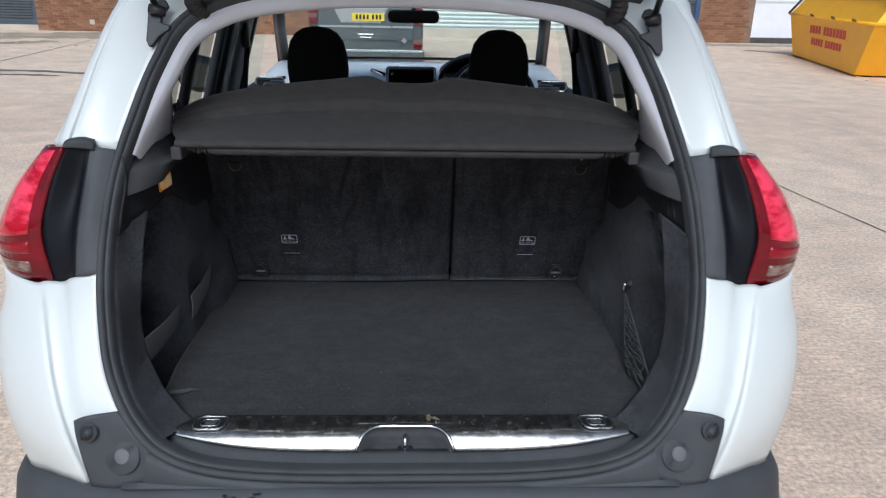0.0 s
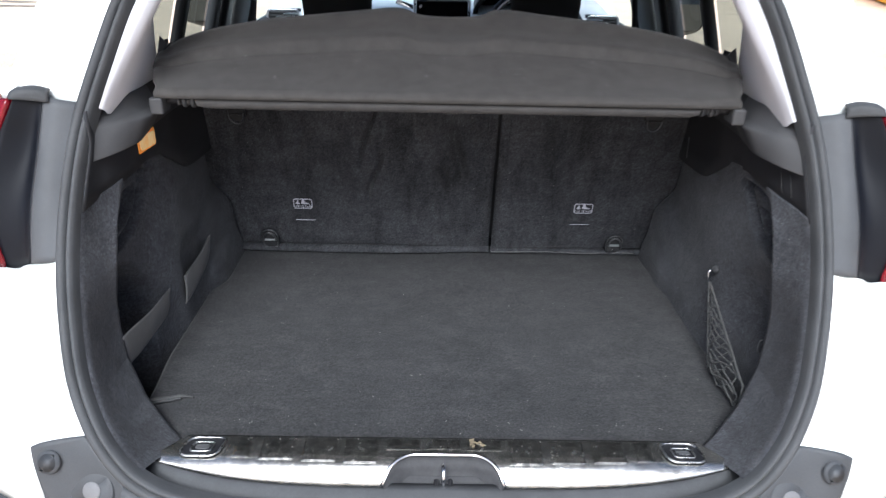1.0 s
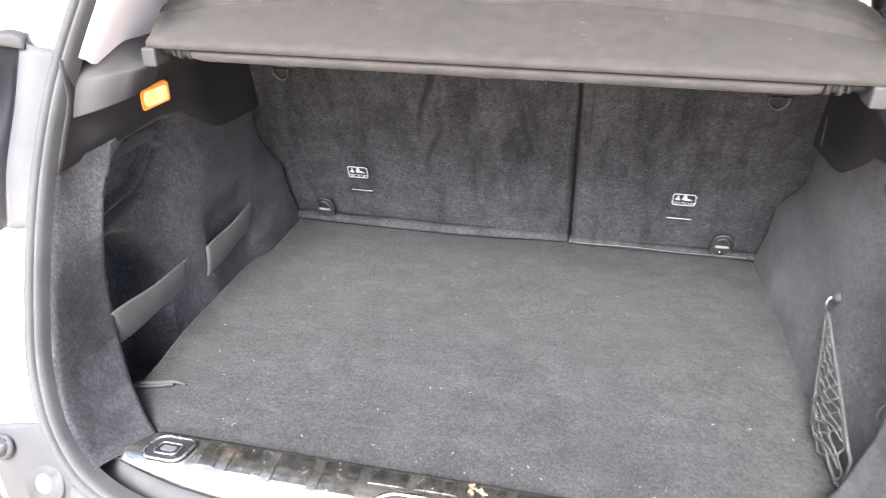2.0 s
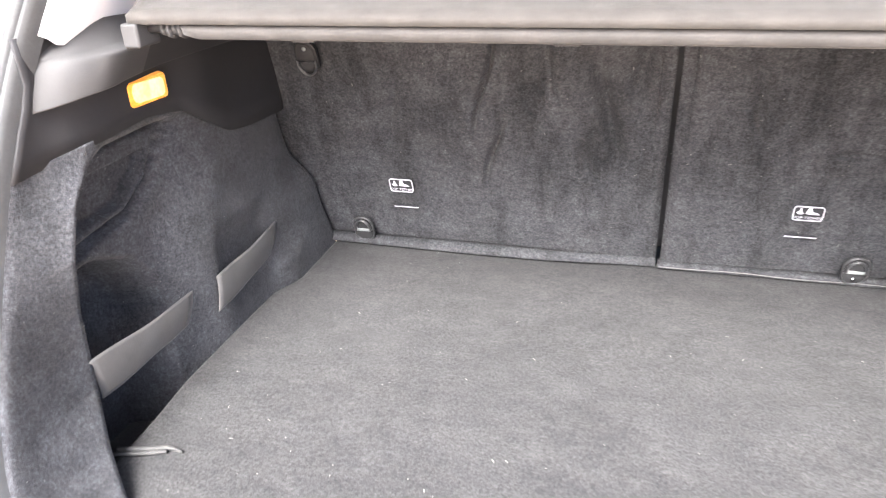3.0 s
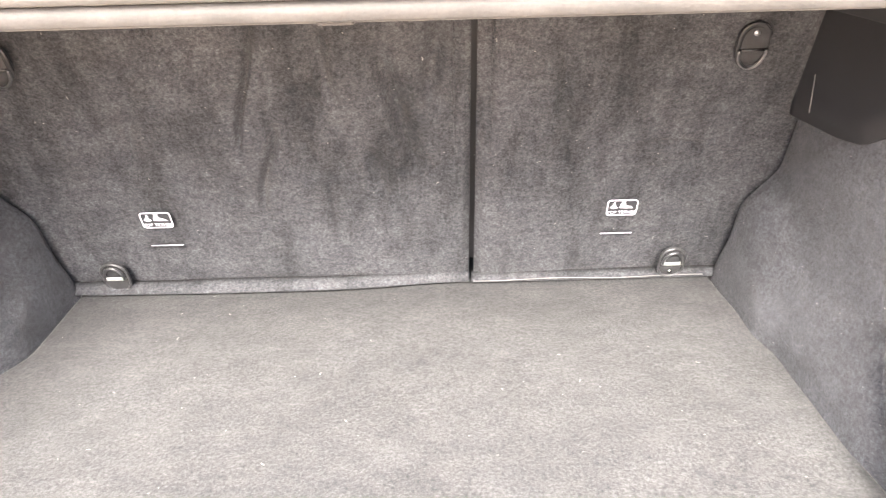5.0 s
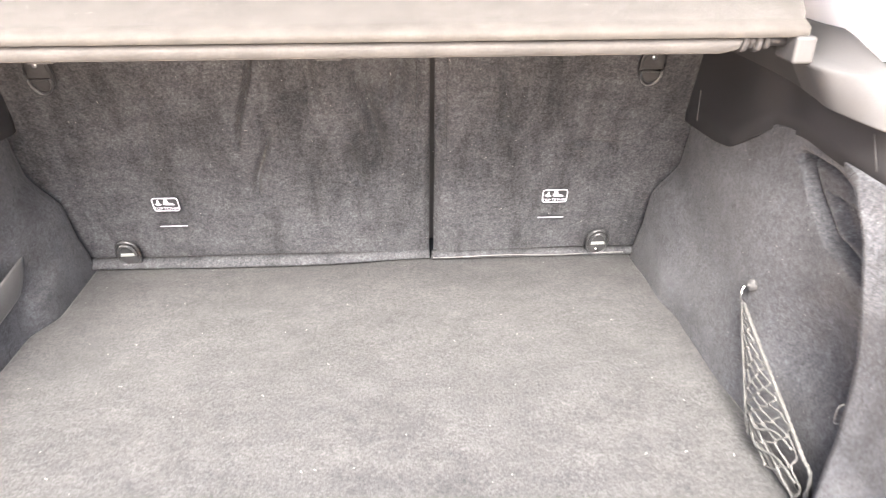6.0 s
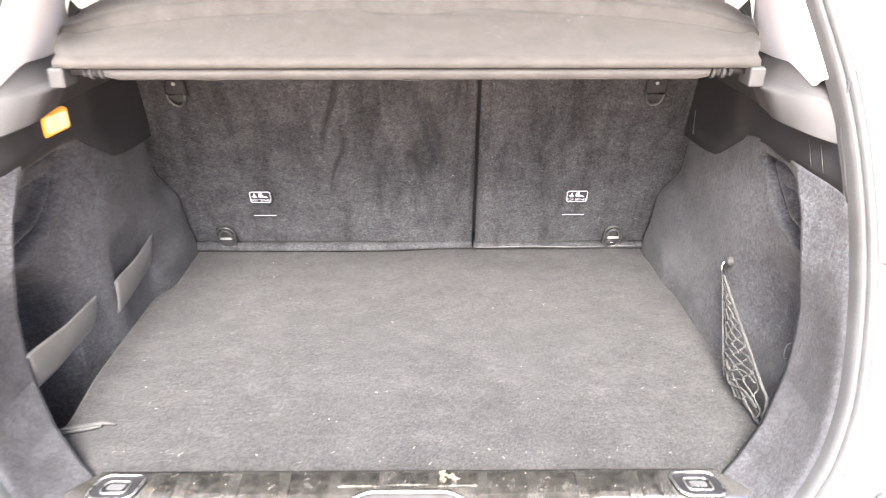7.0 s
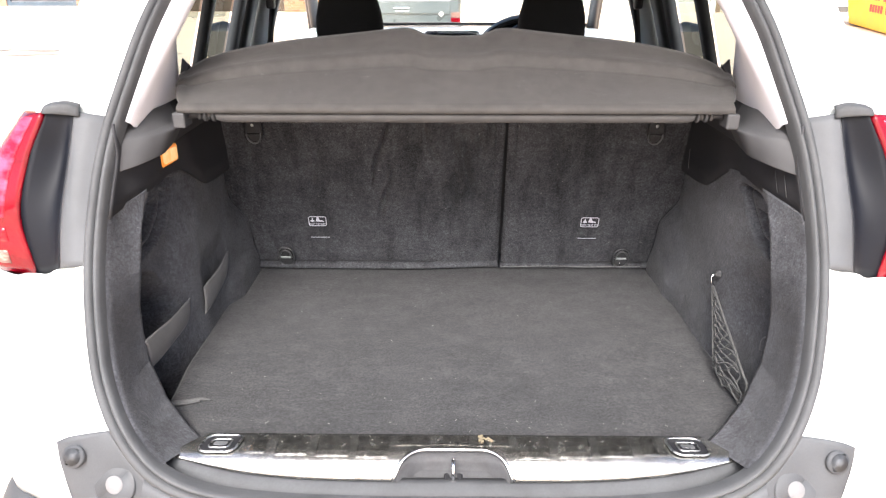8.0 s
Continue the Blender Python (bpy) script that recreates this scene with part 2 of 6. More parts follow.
SHUTTER = surface("pale_shutter_steel", (0.58, 0.62, 0.60), 0.45, 0.2, 2, 40, 0.08, 0.05)
RENDER_BAND = surface("pale_masonry", (0.52, 0.45, 0.36), 0.85, 0, 2, 50, 0.12, 0.2)
BLUE_FRAME = surface("blue_painted_steel", (0.045, 0.10, 0.22), 0.5, 0, 4, 80, 0.15, 0.1)
SLATE_FRAME = surface("slate_painted_steel", (0.06, 0.085, 0.11), 0.5, 0, 4, 80, 0.15, 0.1)
LOUVRE = surface("grey_louvre", (0.20, 0.21, 0.23), 0.5, 0.3, 4, 80, 0.15, 0.1)
WHITE_DOOR = surface("white_door_paint", (0.78, 0.77, 0.80), 0.45, 0, 2, 60, 0.05, 0.05)
DARK_TIMBER = surface("dark_timber", (0.07, 0.045, 0.03), 0.8, 0, 3, 60, 0.3, 0.3)
SKIP_YELLOW = surface("yellow_skip_paint", (1.0, 0.49, 0.004), 0.5, 0, 2.5, 60, 0.07, 0.1, 0.0)
SKIP_DARK = surface("skip_lid_paint", (0.07, 0.075, 0.085), 0.5, 0, 2.5, 60, 0.2, 0.1)
RED_PRINT = surface("red_sign_paint", (0.62, 0.03, 0.015), 0.5, 0, 10, 80, 0.1, 0.0)
VAN_PAINT = surface("grey_van_paint", (0.10, 0.115, 0.12), 0.3, 0.4, 3, 200, 0.06, 0.0, 1.0)
PLATE_YELLOW = surface("yellow_plate", (0.80, 0.58, 0.02), 0.4, 0, 10, 200, 0.04, 0.0)
RUST = surface("rusty_steel", (0.16, 0.07, 0.03), 0.85, 0, 8, 90, 0.4, 0.3)
LITTER = surface("litter_paper", (0.6, 0.6, 0.58), 0.8, 0, 5, 60, 0.2, 0.1)


def lamp_material(name="amber_lamp_cover", c0=(0.85, 0.28, 0.03), c1=(1.0, 0.42, 0.08), glow=0.07):
    """Small boot lamp, lit amber behind its moulded cover."""
    m, n, l, p = principled(name)
    t = noise_node(n, l, 60, 2)
    r = ramp_node(n, l, t.outputs[0], 0.35, 0.65, c0, c1)
    l.new(r.outputs[0], p.inputs["Base Color"])
    l.new(r.outputs[0], p.inputs["Emission Color"])
    p.inputs["Emission Strength"].default_value = glow
    p.inputs["Roughness"].default_value = 0.3
    return m


BOOT_LAMP = lamp_material()
LAMP_WINDOW = lamp_material("bright_lamp_window", (1.0, 0.58, 0.20), (1.0, 0.74, 0.40), 0.10)


# ---- building helpers ----
def part(name, bm, material, parent=None, label="", smooth=True, solid=0.0, bevel=0.0, segs=2):
    """Links a bmesh as one mesh object, under a thing or under a part."""
    bmesh.ops.recalc_face_normals(bm, faces=bm.faces[:]) if len(bm.faces) < 20000 else None
    me = bpy.data.meshes.new(name)
    bm.to_mesh(me)
    bm.free()
    for f in me.polygons:
        f.use_smooth = smooth
    me.materials.append(material)
    ob = new(name, me)
    if parent is not None:
        ob.parent = parent
        if parent.type == "EMPTY":
            ob.matrix_parent_inverse = Matrix.Translation(-parent.location)
    if solid:
        mo = ob.modifiers.new("thickness", "SOLIDIFY")
        mo.thickness, mo.offset = abs(solid), -1.0 if solid > 0 else 1.0
    if bevel:
        mo = ob.modifiers.new("edge", "BEVEL")
        mo.width, mo.segments, mo.limit_method, mo.angle_limit = bevel, segs, "ANGLE", radians(40)
        if smooth:
            ob.modifiers.new("shading", "WEIGHTED_NORMAL")
    return tagged(ob, label) if label else ob


def thing(name, at, label, category, group="", kind=""):
    ob = new(name)
    ob.location = at
    return tagged(ob, label, category, group, kind)


def spline(points, per=6):
    """Points along a smooth curve through the given ones."""
    p = np.array(points, float)
    p = np.vstack([2 * p[0] - p[1], p, 2 * p[-1] - p[-2]])
    out = []
    for i in range(1, len(p) - 2):
        for k in range(per):
            t = k / per
            a, b, c, d = p[i - 1], p[i], p[i + 1], p[i + 2]
            out.append(0.5 * (2 * b + (c - a) * t + (2 * a - 5 * b + 4 * c - d) * t * t + (3 * b - a - 3 * c + d) * t ** 3))
    out.append(p[-2])
    return np.array(out)


def sheet(rows, closed=False, bm=None):
    """A surface through rows of points."""
    bm = bm or bmesh.new()
    vs = [[bm.verts.new(tuple(q)) for q in r] for r in rows]
    n = len(vs)
    for i in range(n if closed else n - 1):
        a, b = vs[i], vs[(i + 1) % n]
        for j in range(len(a) - 1):
            bm.faces.new((a[j], a[j + 1], b[j + 1], b[j]))
    return bm


def loft(guides, per_row=5, per_col=5):
    """A smooth surface: guides is a list of rows of control points."""
    wide = [spline(r, per_col) for r in guides]
    cols = [spline([w[j] for w in wide], per_row) for j in range(len(wide[0]))]
    return [[cols[j][i] for j in range(len(cols))] for i in range(len(cols[0]))]


def box(x0, x1, y0, y1, z0, z1, bm=None):
    bm = bm or bmesh.new()
    v = [bm.verts.new((x, y, z)) for x in (x0, x1) for y in (y0, y1) for z in (z0, z1)]
    for f in ((0, 1, 3, 2), (4, 6, 7, 5), (0, 4, 5, 1), (2, 3, 7, 6), (0, 2, 6, 4), (1, 5, 7, 3)):
        bm.faces.new([v[i] for i in f])
    return bm


def tube(points, radius, sides=8, bm=None, closed=False, caps=True):
    """A round bar along points; radius may be a list."""
    bm = bm or bmesh.new()
    p = [Vector(q) for q in points]
    n = len(p)
    rings, up = [], None
    for i in range(n):
        t = (p[(i + 1) % n] - p[i - 1]) if closed else (p[min(i + 1, n - 1)] - p[max(i - 1, 0)])
        t.normalize()
        if up is None:
            up = t.orthogonal().normalized()
        up = (up - t * up.dot(t)).normalized()
        side = t.cross(up)
        r = radius[i] if isinstance(radius, (list, tuple)) else radius
        rings.append([bm.verts.new(p[i] + (up * math.cos(a) + side * math.sin(a)) * r) for a in [2 * math.pi * k / sides for k in range(sides)]])
    for i in range(n if closed else n - 1):
        a, b = rings[i], rings[(i + 1) % n]
        for k in range(sides):
            bm.faces.new((a[k], a[(k + 1) % sides], b[(k + 1) % sides], b[k]))
    if caps and not closed:
        bm.faces.new(rings[0][::-1])
        bm.faces.new(rings[-1])
    return bm


def plate(outline, normal, thick, bm=None):
    """A flat plate: its outline in space, made thick along normal."""
    bm = bm or bmesh.new()
    n = Vector(normal).normalized() * thick
    a = [bm.verts.new(Vector(q)) for q in outline]
    b = [bm.verts.new(Vector(q) + n) for q in outline]
    bm.faces.new(a)
    bm.faces.new(b[::-1])
    k = len(a)
    for i in range(k):
        bm.faces.new((a[i], b[i], b[(i + 1) % k], a[(i + 1) % k]))
    return bm


def rounded(w, h, r, n=5):
    """A rounded rectangle's outline round 0, 0."""
    out = []
    for cx, cy, a0 in ((w / 2 - r, h / 2 - r, 0), (-w / 2 + r, h / 2 - r, 90), (-w / 2 + r, -h / 2 + r, 180), (w / 2 - r, -h / 2 + r, 270)):
        for k in range(n + 1):
            a = radians(a0 + 90 * k / n)
            out.append((cx + r * math.cos(a), cy + r * math.sin(a)))
    return out


def step(a, b, v):
    v = min(1.0, max(0.0, (v - a) / (b - a)))
    return v * v * (3 - 2 * v)


def lettering(name, text, size, m, material, parent, depth=0.0006):
    cu = bpy.data.curves.new(name, "FONT")
    cu.body, cu.size, cu.extrude, cu.align_x, cu.align_y = text, size, depth, "CENTER", "CENTER"
    tmp = bpy.data.objects.new(name, cu)
    scene.collection.objects.link(tmp)
    me = bpy.data.meshes.new_from_object(tmp.evaluated_get(bpy.context.evaluated_depsgraph_get()))
    bpy.data.objects.remove(tmp)
    bm = bmesh.new()
    bm.from_mesh(me)
    bmesh.ops.transform(bm, matrix=m, verts=bm.verts[:])
    return part(name, bm, material, parent, smooth=False)


# ---- the yard ----
bm = bmesh.new()
R = [-400, -60, -20, -8, -3, 0, 3, 6, 10, 16, 24, 60, 400]
vv = [[bm.verts.new((x, y, 0.0)) for x in R] for y in R]
for i in range(len(R) - 1):
    for j in range(len(R) - 1):
        bm.faces.new((vv[i][j], vv[i][j + 1], vv[i + 1][j + 1], vv[i + 1][j]))
ground = tagged(part("ground", bm, YARD, smooth=False), "worn pale concrete yard with broomed slabs", "ground", kind="structure")


def ground_strip(name, pts, width, z, material, label, seed=1):
    """A thin uneven band on the ground along points."""
    rnd = random.Random(seed)
    p = spline([(x, y, 0) for x, y in pts], 8)
    rows = []
    for i, q in enumerate(p):
        t = p[min(i + 1, len(p) - 1)] - p[max(i - 1, 0)]
        s = np.array([-t[1], t[0], 0]) / (np.hypot(t[0], t[1]) + 1e-9)
        w = width * (0.7 + 0.6 * rnd.random())
        rows.append([(*(q + s * w / 2)[:2], z), (*(q - s * w / 2)[:2], z)])
    return part(name, sheet(rows), material, ground, label, smooth=False)


ground_strip("slab_joint", [(2.6, 7.5), (2.97, 4.25), (3.12, 3.13), (3.5, 0.2), (4.0, -5)], 0.009, 0.004, JOINT, "dark joint between concrete slabs", 2)
ground_strip("slab_joint", [(-7.0, 8.0), (-7.3, 10.0), (-7.68, 12.74), (-7.9, 15.0), (-8.25, 18.0)], 0.028, 0.006, JOINT, "dark joint between concrete slabs", 3)
# dirt gathered along the foot of the building
ground_strip("dirt_stain", [(-22, 19.9), (-17, 19.6), (-14, 19.2), (-12, 18.9), (-10.5, 19.3), (-9.2, 19.8), (-8.0, 20.2), (-6.5, 20.6)], 2.6, 0.003, DIRTY, "brown dirt on the concrete", 7)
ground_strip("dirt_stain", [(-12.0, 17.1), (-10.6, 16.6), (-9.6, 16.9), (-8.9, 17.6)], 0.8, 0.004, DIRTY, "brown dirt on the concrete", 8)
ground_strip("dirt_stain", [(8.0, 20.7), (10, 20.5), (12, 20.8), (15, 20.6)], 1.1, 0.003, DIRTY, "brown dirt on the concrete", 9)
# thin damp streaks
ground_strip("damp_patch", [(-26, 11.4), (-9.5, 11.45), (-7.0, 11.35), (-6.2, 11.3), (-5.36, 11.08), (-4.4, 10.9)], 0.20, 0.004, DAMP, "dark damp streak on the concrete", 4)
ground_strip("damp_patch", [(-8.4, 10.75), (-6.9, 10.75), (-6.3, 10.8), (-5.7, 10.7)], 0.16, 0.005, DAMP, "dark damp streak on the concrete", 5)
ground_strip("damp_patch", [(8.9, 18.6), (9.6, 17.6), (9.4, 16.2), (10.0, 15.4)], 0.35, 0.005, DAMP, "dark damp streak on the concrete", 6)
bm = bmesh.new()
rnd = random.Random(5)
for k in range(60):
    if k < 34:
        x, y = rnd.uniform(-12, -6.6), rnd.uniform(15.5, 20.9)
    else:
        x, y = rnd.uniform(8.0, 10.5), rnd.uniform(11.6, 12.6)
    s = rnd.uniform(0.02, 0.07) if k < 34 else rnd.uniform(0.015, 0.05)
    a = rnd.uniform(0, 6.28)
    q = [(x + s * math.cos(a + b) * r, y + s * math.sin(a + b) * r, 0.004 + h) for b, r, h in ((0, 1, 0), (1.4, 0.6, s * 0.3), (3.1, 1, 0.004), (4.7, 0.7, s * 0.4))]
    f = [bm.verts.new(v) for v in q]
    bm.faces.new((f[0], f[1], f[2]))
    bm.faces.new((f[0], f[2], f[3]))
tagged(part("litter", bm, LITTER, None, smooth=False), "scattered paper scraps and grit on the concrete", "litter", kind="stuff")

# ---- the workshop building across the yard ----
FY = 21.5
building = thing("workshop_building", (0, FY + 4, 0), "low red-brick workshop with shutters and louvred doors", "building")


def wall_part(name, x0, x1, z0, z1, material, y=FY, deep=0.3, label=""):
    return part(name, box(x0, x1, y, y + deep, z0, z1), material, building, label, smooth=False)


wall_left = wall_part("brick_wall", -11.2, -8.75, 0, 4.2, MORTAR, label="red brick wall with pale mortar")
wall_right = wall_part("brick_wall", 8.62, 10.3, 0, 4.2, MORTAR, label="red brick wall with pale mortar")
wall_mid = wall_part("brick_wall", -5.0, -1.7, 0, 4.2, MORTAR, label="red brick wall with pale mortar")
wall_part("plinth", -30, -11.2, 0, 0.16, RENDER_BAND)
wall_part("brick_wall", -30, -13.3, 0.16, 4.2, MORTAR)
wall_part("lintel", -13.3, -11.2, 2.4, 4.2, MORTAR)
wall_part("brick_wall", 14.0, 34, 0, 4.2, MORTAR)
wall_part("lintel", 10.3, 14.0, 2.5, 4.2, MORTAR)
wall_part("lintel", -1.7, 8.62, 3.4, 4.2, MORTAR)
wall_part("lintel", -8.75, -5.0, 2.6, 4.2, MORTAR)
wall_part("back_wall", -30, 34, 0, 4.2, MORTAR, FY + 8)
part("roof", box(-30.4, 34.4, FY - 0.3, FY + 8.6, 4.2, 4.45), SLATE_FRAME, building, "flat dark roof edge", smooth=False)
# a recessed dark timber door beside the left brick pier
door = wall_part("timber_door", -8.75, -5.0, 0.0, 2.6, DARK_TIMBER, FY + 0.22, 0.06, "dark timber door in a recess")
for k in range(14):
    part("board", box(-8.72 + k * 0.265, -8.47 + k * 0.265, FY + 0.20, FY + 0.219, 0.03, 2.58), DARK_TIMBER, door, smooth=False)
# roller shutter
shutter = wall_part("roller_shutter", -1.7, 7.6, 0.26, 3.4, SHUTTER, FY + 0.14, 0.05, "pale ribbed roller shutter")
SLAT = bpy.data.meshes.new("slat")
bm = sheet([[(x, y, z) for x in (-1.69, 7.59)] for y, z in ((0.0, 0.0), (-0.035, 0.02), (-0.045, 0.055), (-0.035, 0.09), (0.0, 0.11))])
bm.to_mesh(SLAT)
bm.free()
SLAT.materials.append(SHUTTER)
for k in range(26):
    s = new("slat", SLAT)
    s.parent = shutter
    s.location = (0, FY + 0.139, 0.30 + k * 0.118)
part("shutter_guide", box(7.6, 7.75, FY - 0.04, FY + 0.2, 0, 3.4), SHUTTER, building, smooth=False)
wall_part("sill_band", -1.7, 7.6, 0.0, 0.26, RENDER_BAND, FY + 0.05, 0.2, "pale masonry band below the shutter")
wall_part("pier", 7.75, 7.95, 0.0, 3.4, MORTAR)


def louvre_door(x0, x1, z0, z1, frame_mat, label, count):
    """A steel door with sloping louvre blades in a painted frame."""
    body = wall_part("louvre_door", x0, x1, z0, z1, SKIP_DARK, FY + 0.20, 0.04, label)
    w = 0.11
    for a, b, c, d in ((x0, x0 + w, z0, z1), (x1 - w, x1, z0, z1), (x0 + w, x1 - w, z0, z0 + w), (x0 + w, x1 - w, z1 - w, z1)):
        part("door_frame", box(a, b, FY + 0.05, FY + 0.199, c, d), frame_mat, body, smooth=False)
    h = (z1 - z0 - 2 * w) / count
    for k in range(count):
        z = z0 + w + k * h
        part("blade", plate([(x0 + w, FY + 0.08, z + 0.004), (x1 - w, FY + 0.08, z + 0.004), (x1 - w, FY + 0.17, z + h * 0.8), (x0 + w, FY + 0.17, z + h * 0.8)], (0, -0.7, 0.6), 0.012), LOUVRE, body, smooth=False)
    return body


dl = louvre_door(-13.3, -11.2, 0.16, 2.4, SLATE_FRAME, "grey louvred steel door in a slate-blue frame", 26)
part("notice", box(-12.85, -12.3, FY + 0.03, FY + 0.049, 0.72, 0.95), PLATE_YELLOW, dl, "small pale notice on the door", smooth=False)
part("notice_panel", box(-12.82, -12.33, FY + 0.022, FY + 0.029, 0.78, 0.93), LABEL_WHITE, dl, smooth=False)
louvre_door(7.95, 8.62, 0.12, 2.4, BLUE_FRAME, "grey louvred steel door in a blue frame", 30)
wall_part("step", 7.9, 8.7, 0.0, 0.12, RENDER_BAND, FY - 0.05, 0.2)
wd = wall_part("white_door", 10.3, 14.0, 0.17, 2.5, WHITE_DOOR, FY + 0.10, 0.06, "plain white sheet-metal door")
part("door_edge", box(10.3, 10.38, FY + 0.06, FY + 0.099, 0.17, 2.5), WHITE_DOOR, wd, smooth=False)
part("door_rail", box(10.38, 14.0, FY + 0.07, FY + 0.099, 1.22, 1.27), WHITE_DOOR, wd, smooth=False)
wall_part("threshold", 10.3, 14.0, 0.0, 0.17, JOINT, FY + 0.05, 0.2)
part("vent_cover", box(-9.66, -9.52, FY - 0.03, FY - 0.001, 0.20, 0.34), RENDER_BAND, building, "small pale vent cover", smooth=False)


# ---- the skip ----
def build_skip():
    skip = thing("waste_skip", (8.9, 14.4, 0), "yellow steel waste skip with red painted lettering bars", "skip")
    u = Vector((0.235, 0.972, 0)).normalized()
    v = Vector((u.y, -u.x, 0))
    o = Vector((8.35, 12.5, 0))

    def P(a, b, z):
        return o + u * a + v * b + Vector((0, 0, z))
    L, W = 4.75, 1.75
    zf, zt = 0.98, 1.42
    # trapezoid side: short base, long waist, a chamfered upper part
    lo = [P(0, 0, 0.03), P(L, 0, 0.03), P(L, W, 0.03), P(0, W, 0.03)]
    mid = [P(-0.75, -0.06, zf), P(L + 0.65, -0.06, zf), P(L + 0.65, W + 0.06, zf), P(-0.75, W + 0.06, zf)]
    top = [P(-0.65, 0.22, zt), P(L + 0.35, 0.22, zt), P(L + 0.35, W - 0.22, zt), P(-0.65, W - 0.22, zt)]
    bm = bmesh.new()
    A, B, C = [[bm.verts.new(q) for q in r] for r in (lo, mid, top)]
    bm.faces.new(A[::-1])
    for r, s in ((A, B), (B, C)):
        for i in range(4):
            bm.faces.new((r[i], r[(i + 1) % 4], s[(i + 1) % 4], s[i]))
    bm.faces.new(C)
    body = part("skip_body", bm, SKIP_YELLOW, skip, smooth=False, bevel=0.012)
    part("fold_rail", tube([mid[0], mid[1]], 0.035, 6), SKIP_YELLOW, skip)
    part("fold_rail", tube([mid[0], mid[3]], 0.035, 6), SKIP_YELLOW, skip)
    part("skid", plate([P(0.1, 0.2, 0.0), P(L - 0.1, 0.2, 0.0), P(L - 0.1, 0.35, 0.0), P(0.1, 0.35, 0.0)], (0, 0, 1), 0.03), RUST, skip, smooth=False)
    part("skid", plate([P(0.1, W - 0.35, 0.0), P(L - 0.1, W - 0.35, 0.0), P(L - 0.1, W - 0.2, 0.0), P(0.1, W - 0.2, 0.0)], (0, 0, 1), 0.03), RUST, skip, smooth=False)
    n = Vector((-v.x, -v.y, 0.06))
    # lid
    part("lid", plate([P(-0.72, 0.1, zt - 0.25), P(-0.5, 0.1, zt + 0.03), P(-0.5, W - 0.1, zt + 0.03), P(-0.72, W - 0.1, zt - 0.25)], (-u.x, -u.y, 0.4), 0.04), SKIP_DARK, skip, "dark grey steel end lid", smooth=False)
    part("lid", plate([P(-0.5, 0.18, zt + 0.012), P(L + 0.4, 0.18, zt + 0.012), P(L + 0.4, W - 0.18, zt + 0.012), P(-0.5, W - 0.18, zt + 0.012)], (0, 0, 1), 0.03), SKIP_DARK, skip, "dark grey steel lid", smooth=False)
    part("lid_edge", tube([P(L + 0.65, -0.1, zf + 0.02), P(L + 0.3, 0.15, zt + 0.02)], 0.035, 6), SKIP_DARK, skip)
    # lifting lugs
    for a in (0.25, 1.6, 3.2):
        part("lifting_lug", tube([P(a - 0.07, -0.07, zf + 0.0), P(a - 0.05, -0.13, zf + 0.05), P(a + 0.05, -0.13, zf + 0.05), P(a + 0.07, -0.07, zf + 0.0)], 0.018, 6), RUST, skip, "rusty lifting lug")

    def side(a, z, off=0.006):
        """A place on the lower side, proud of it."""
        return P(a, -0.06 * (z - 0.03) / (zf - 0.03) - off, z)
    # two rows of lettering shown as bars, one for each character
    for z, h, start, end, words in ((0.63, 0.17, 3.38, 0.72, (4, 7)), (0.385, 0.15, 3.18, 0.92, (5, 6))):
        slots = sum(words) + 0.8
        pitch = (start - end) / slots
        k = 0.0
        for count in words:
            for _ in range(count):
                a1, a0 = start - k * pitch, start - (k + 0.72) * pitch
                part("lettering_bar", plate([side(a0, z), side(a1, z), side(a1, z + h), side(a0, z + h)], n, 0.004), RED_PRINT, body, "red bar of painted lettering", smooth=False)
                k += 1
            k += 0.8
    return skip


build_skip()


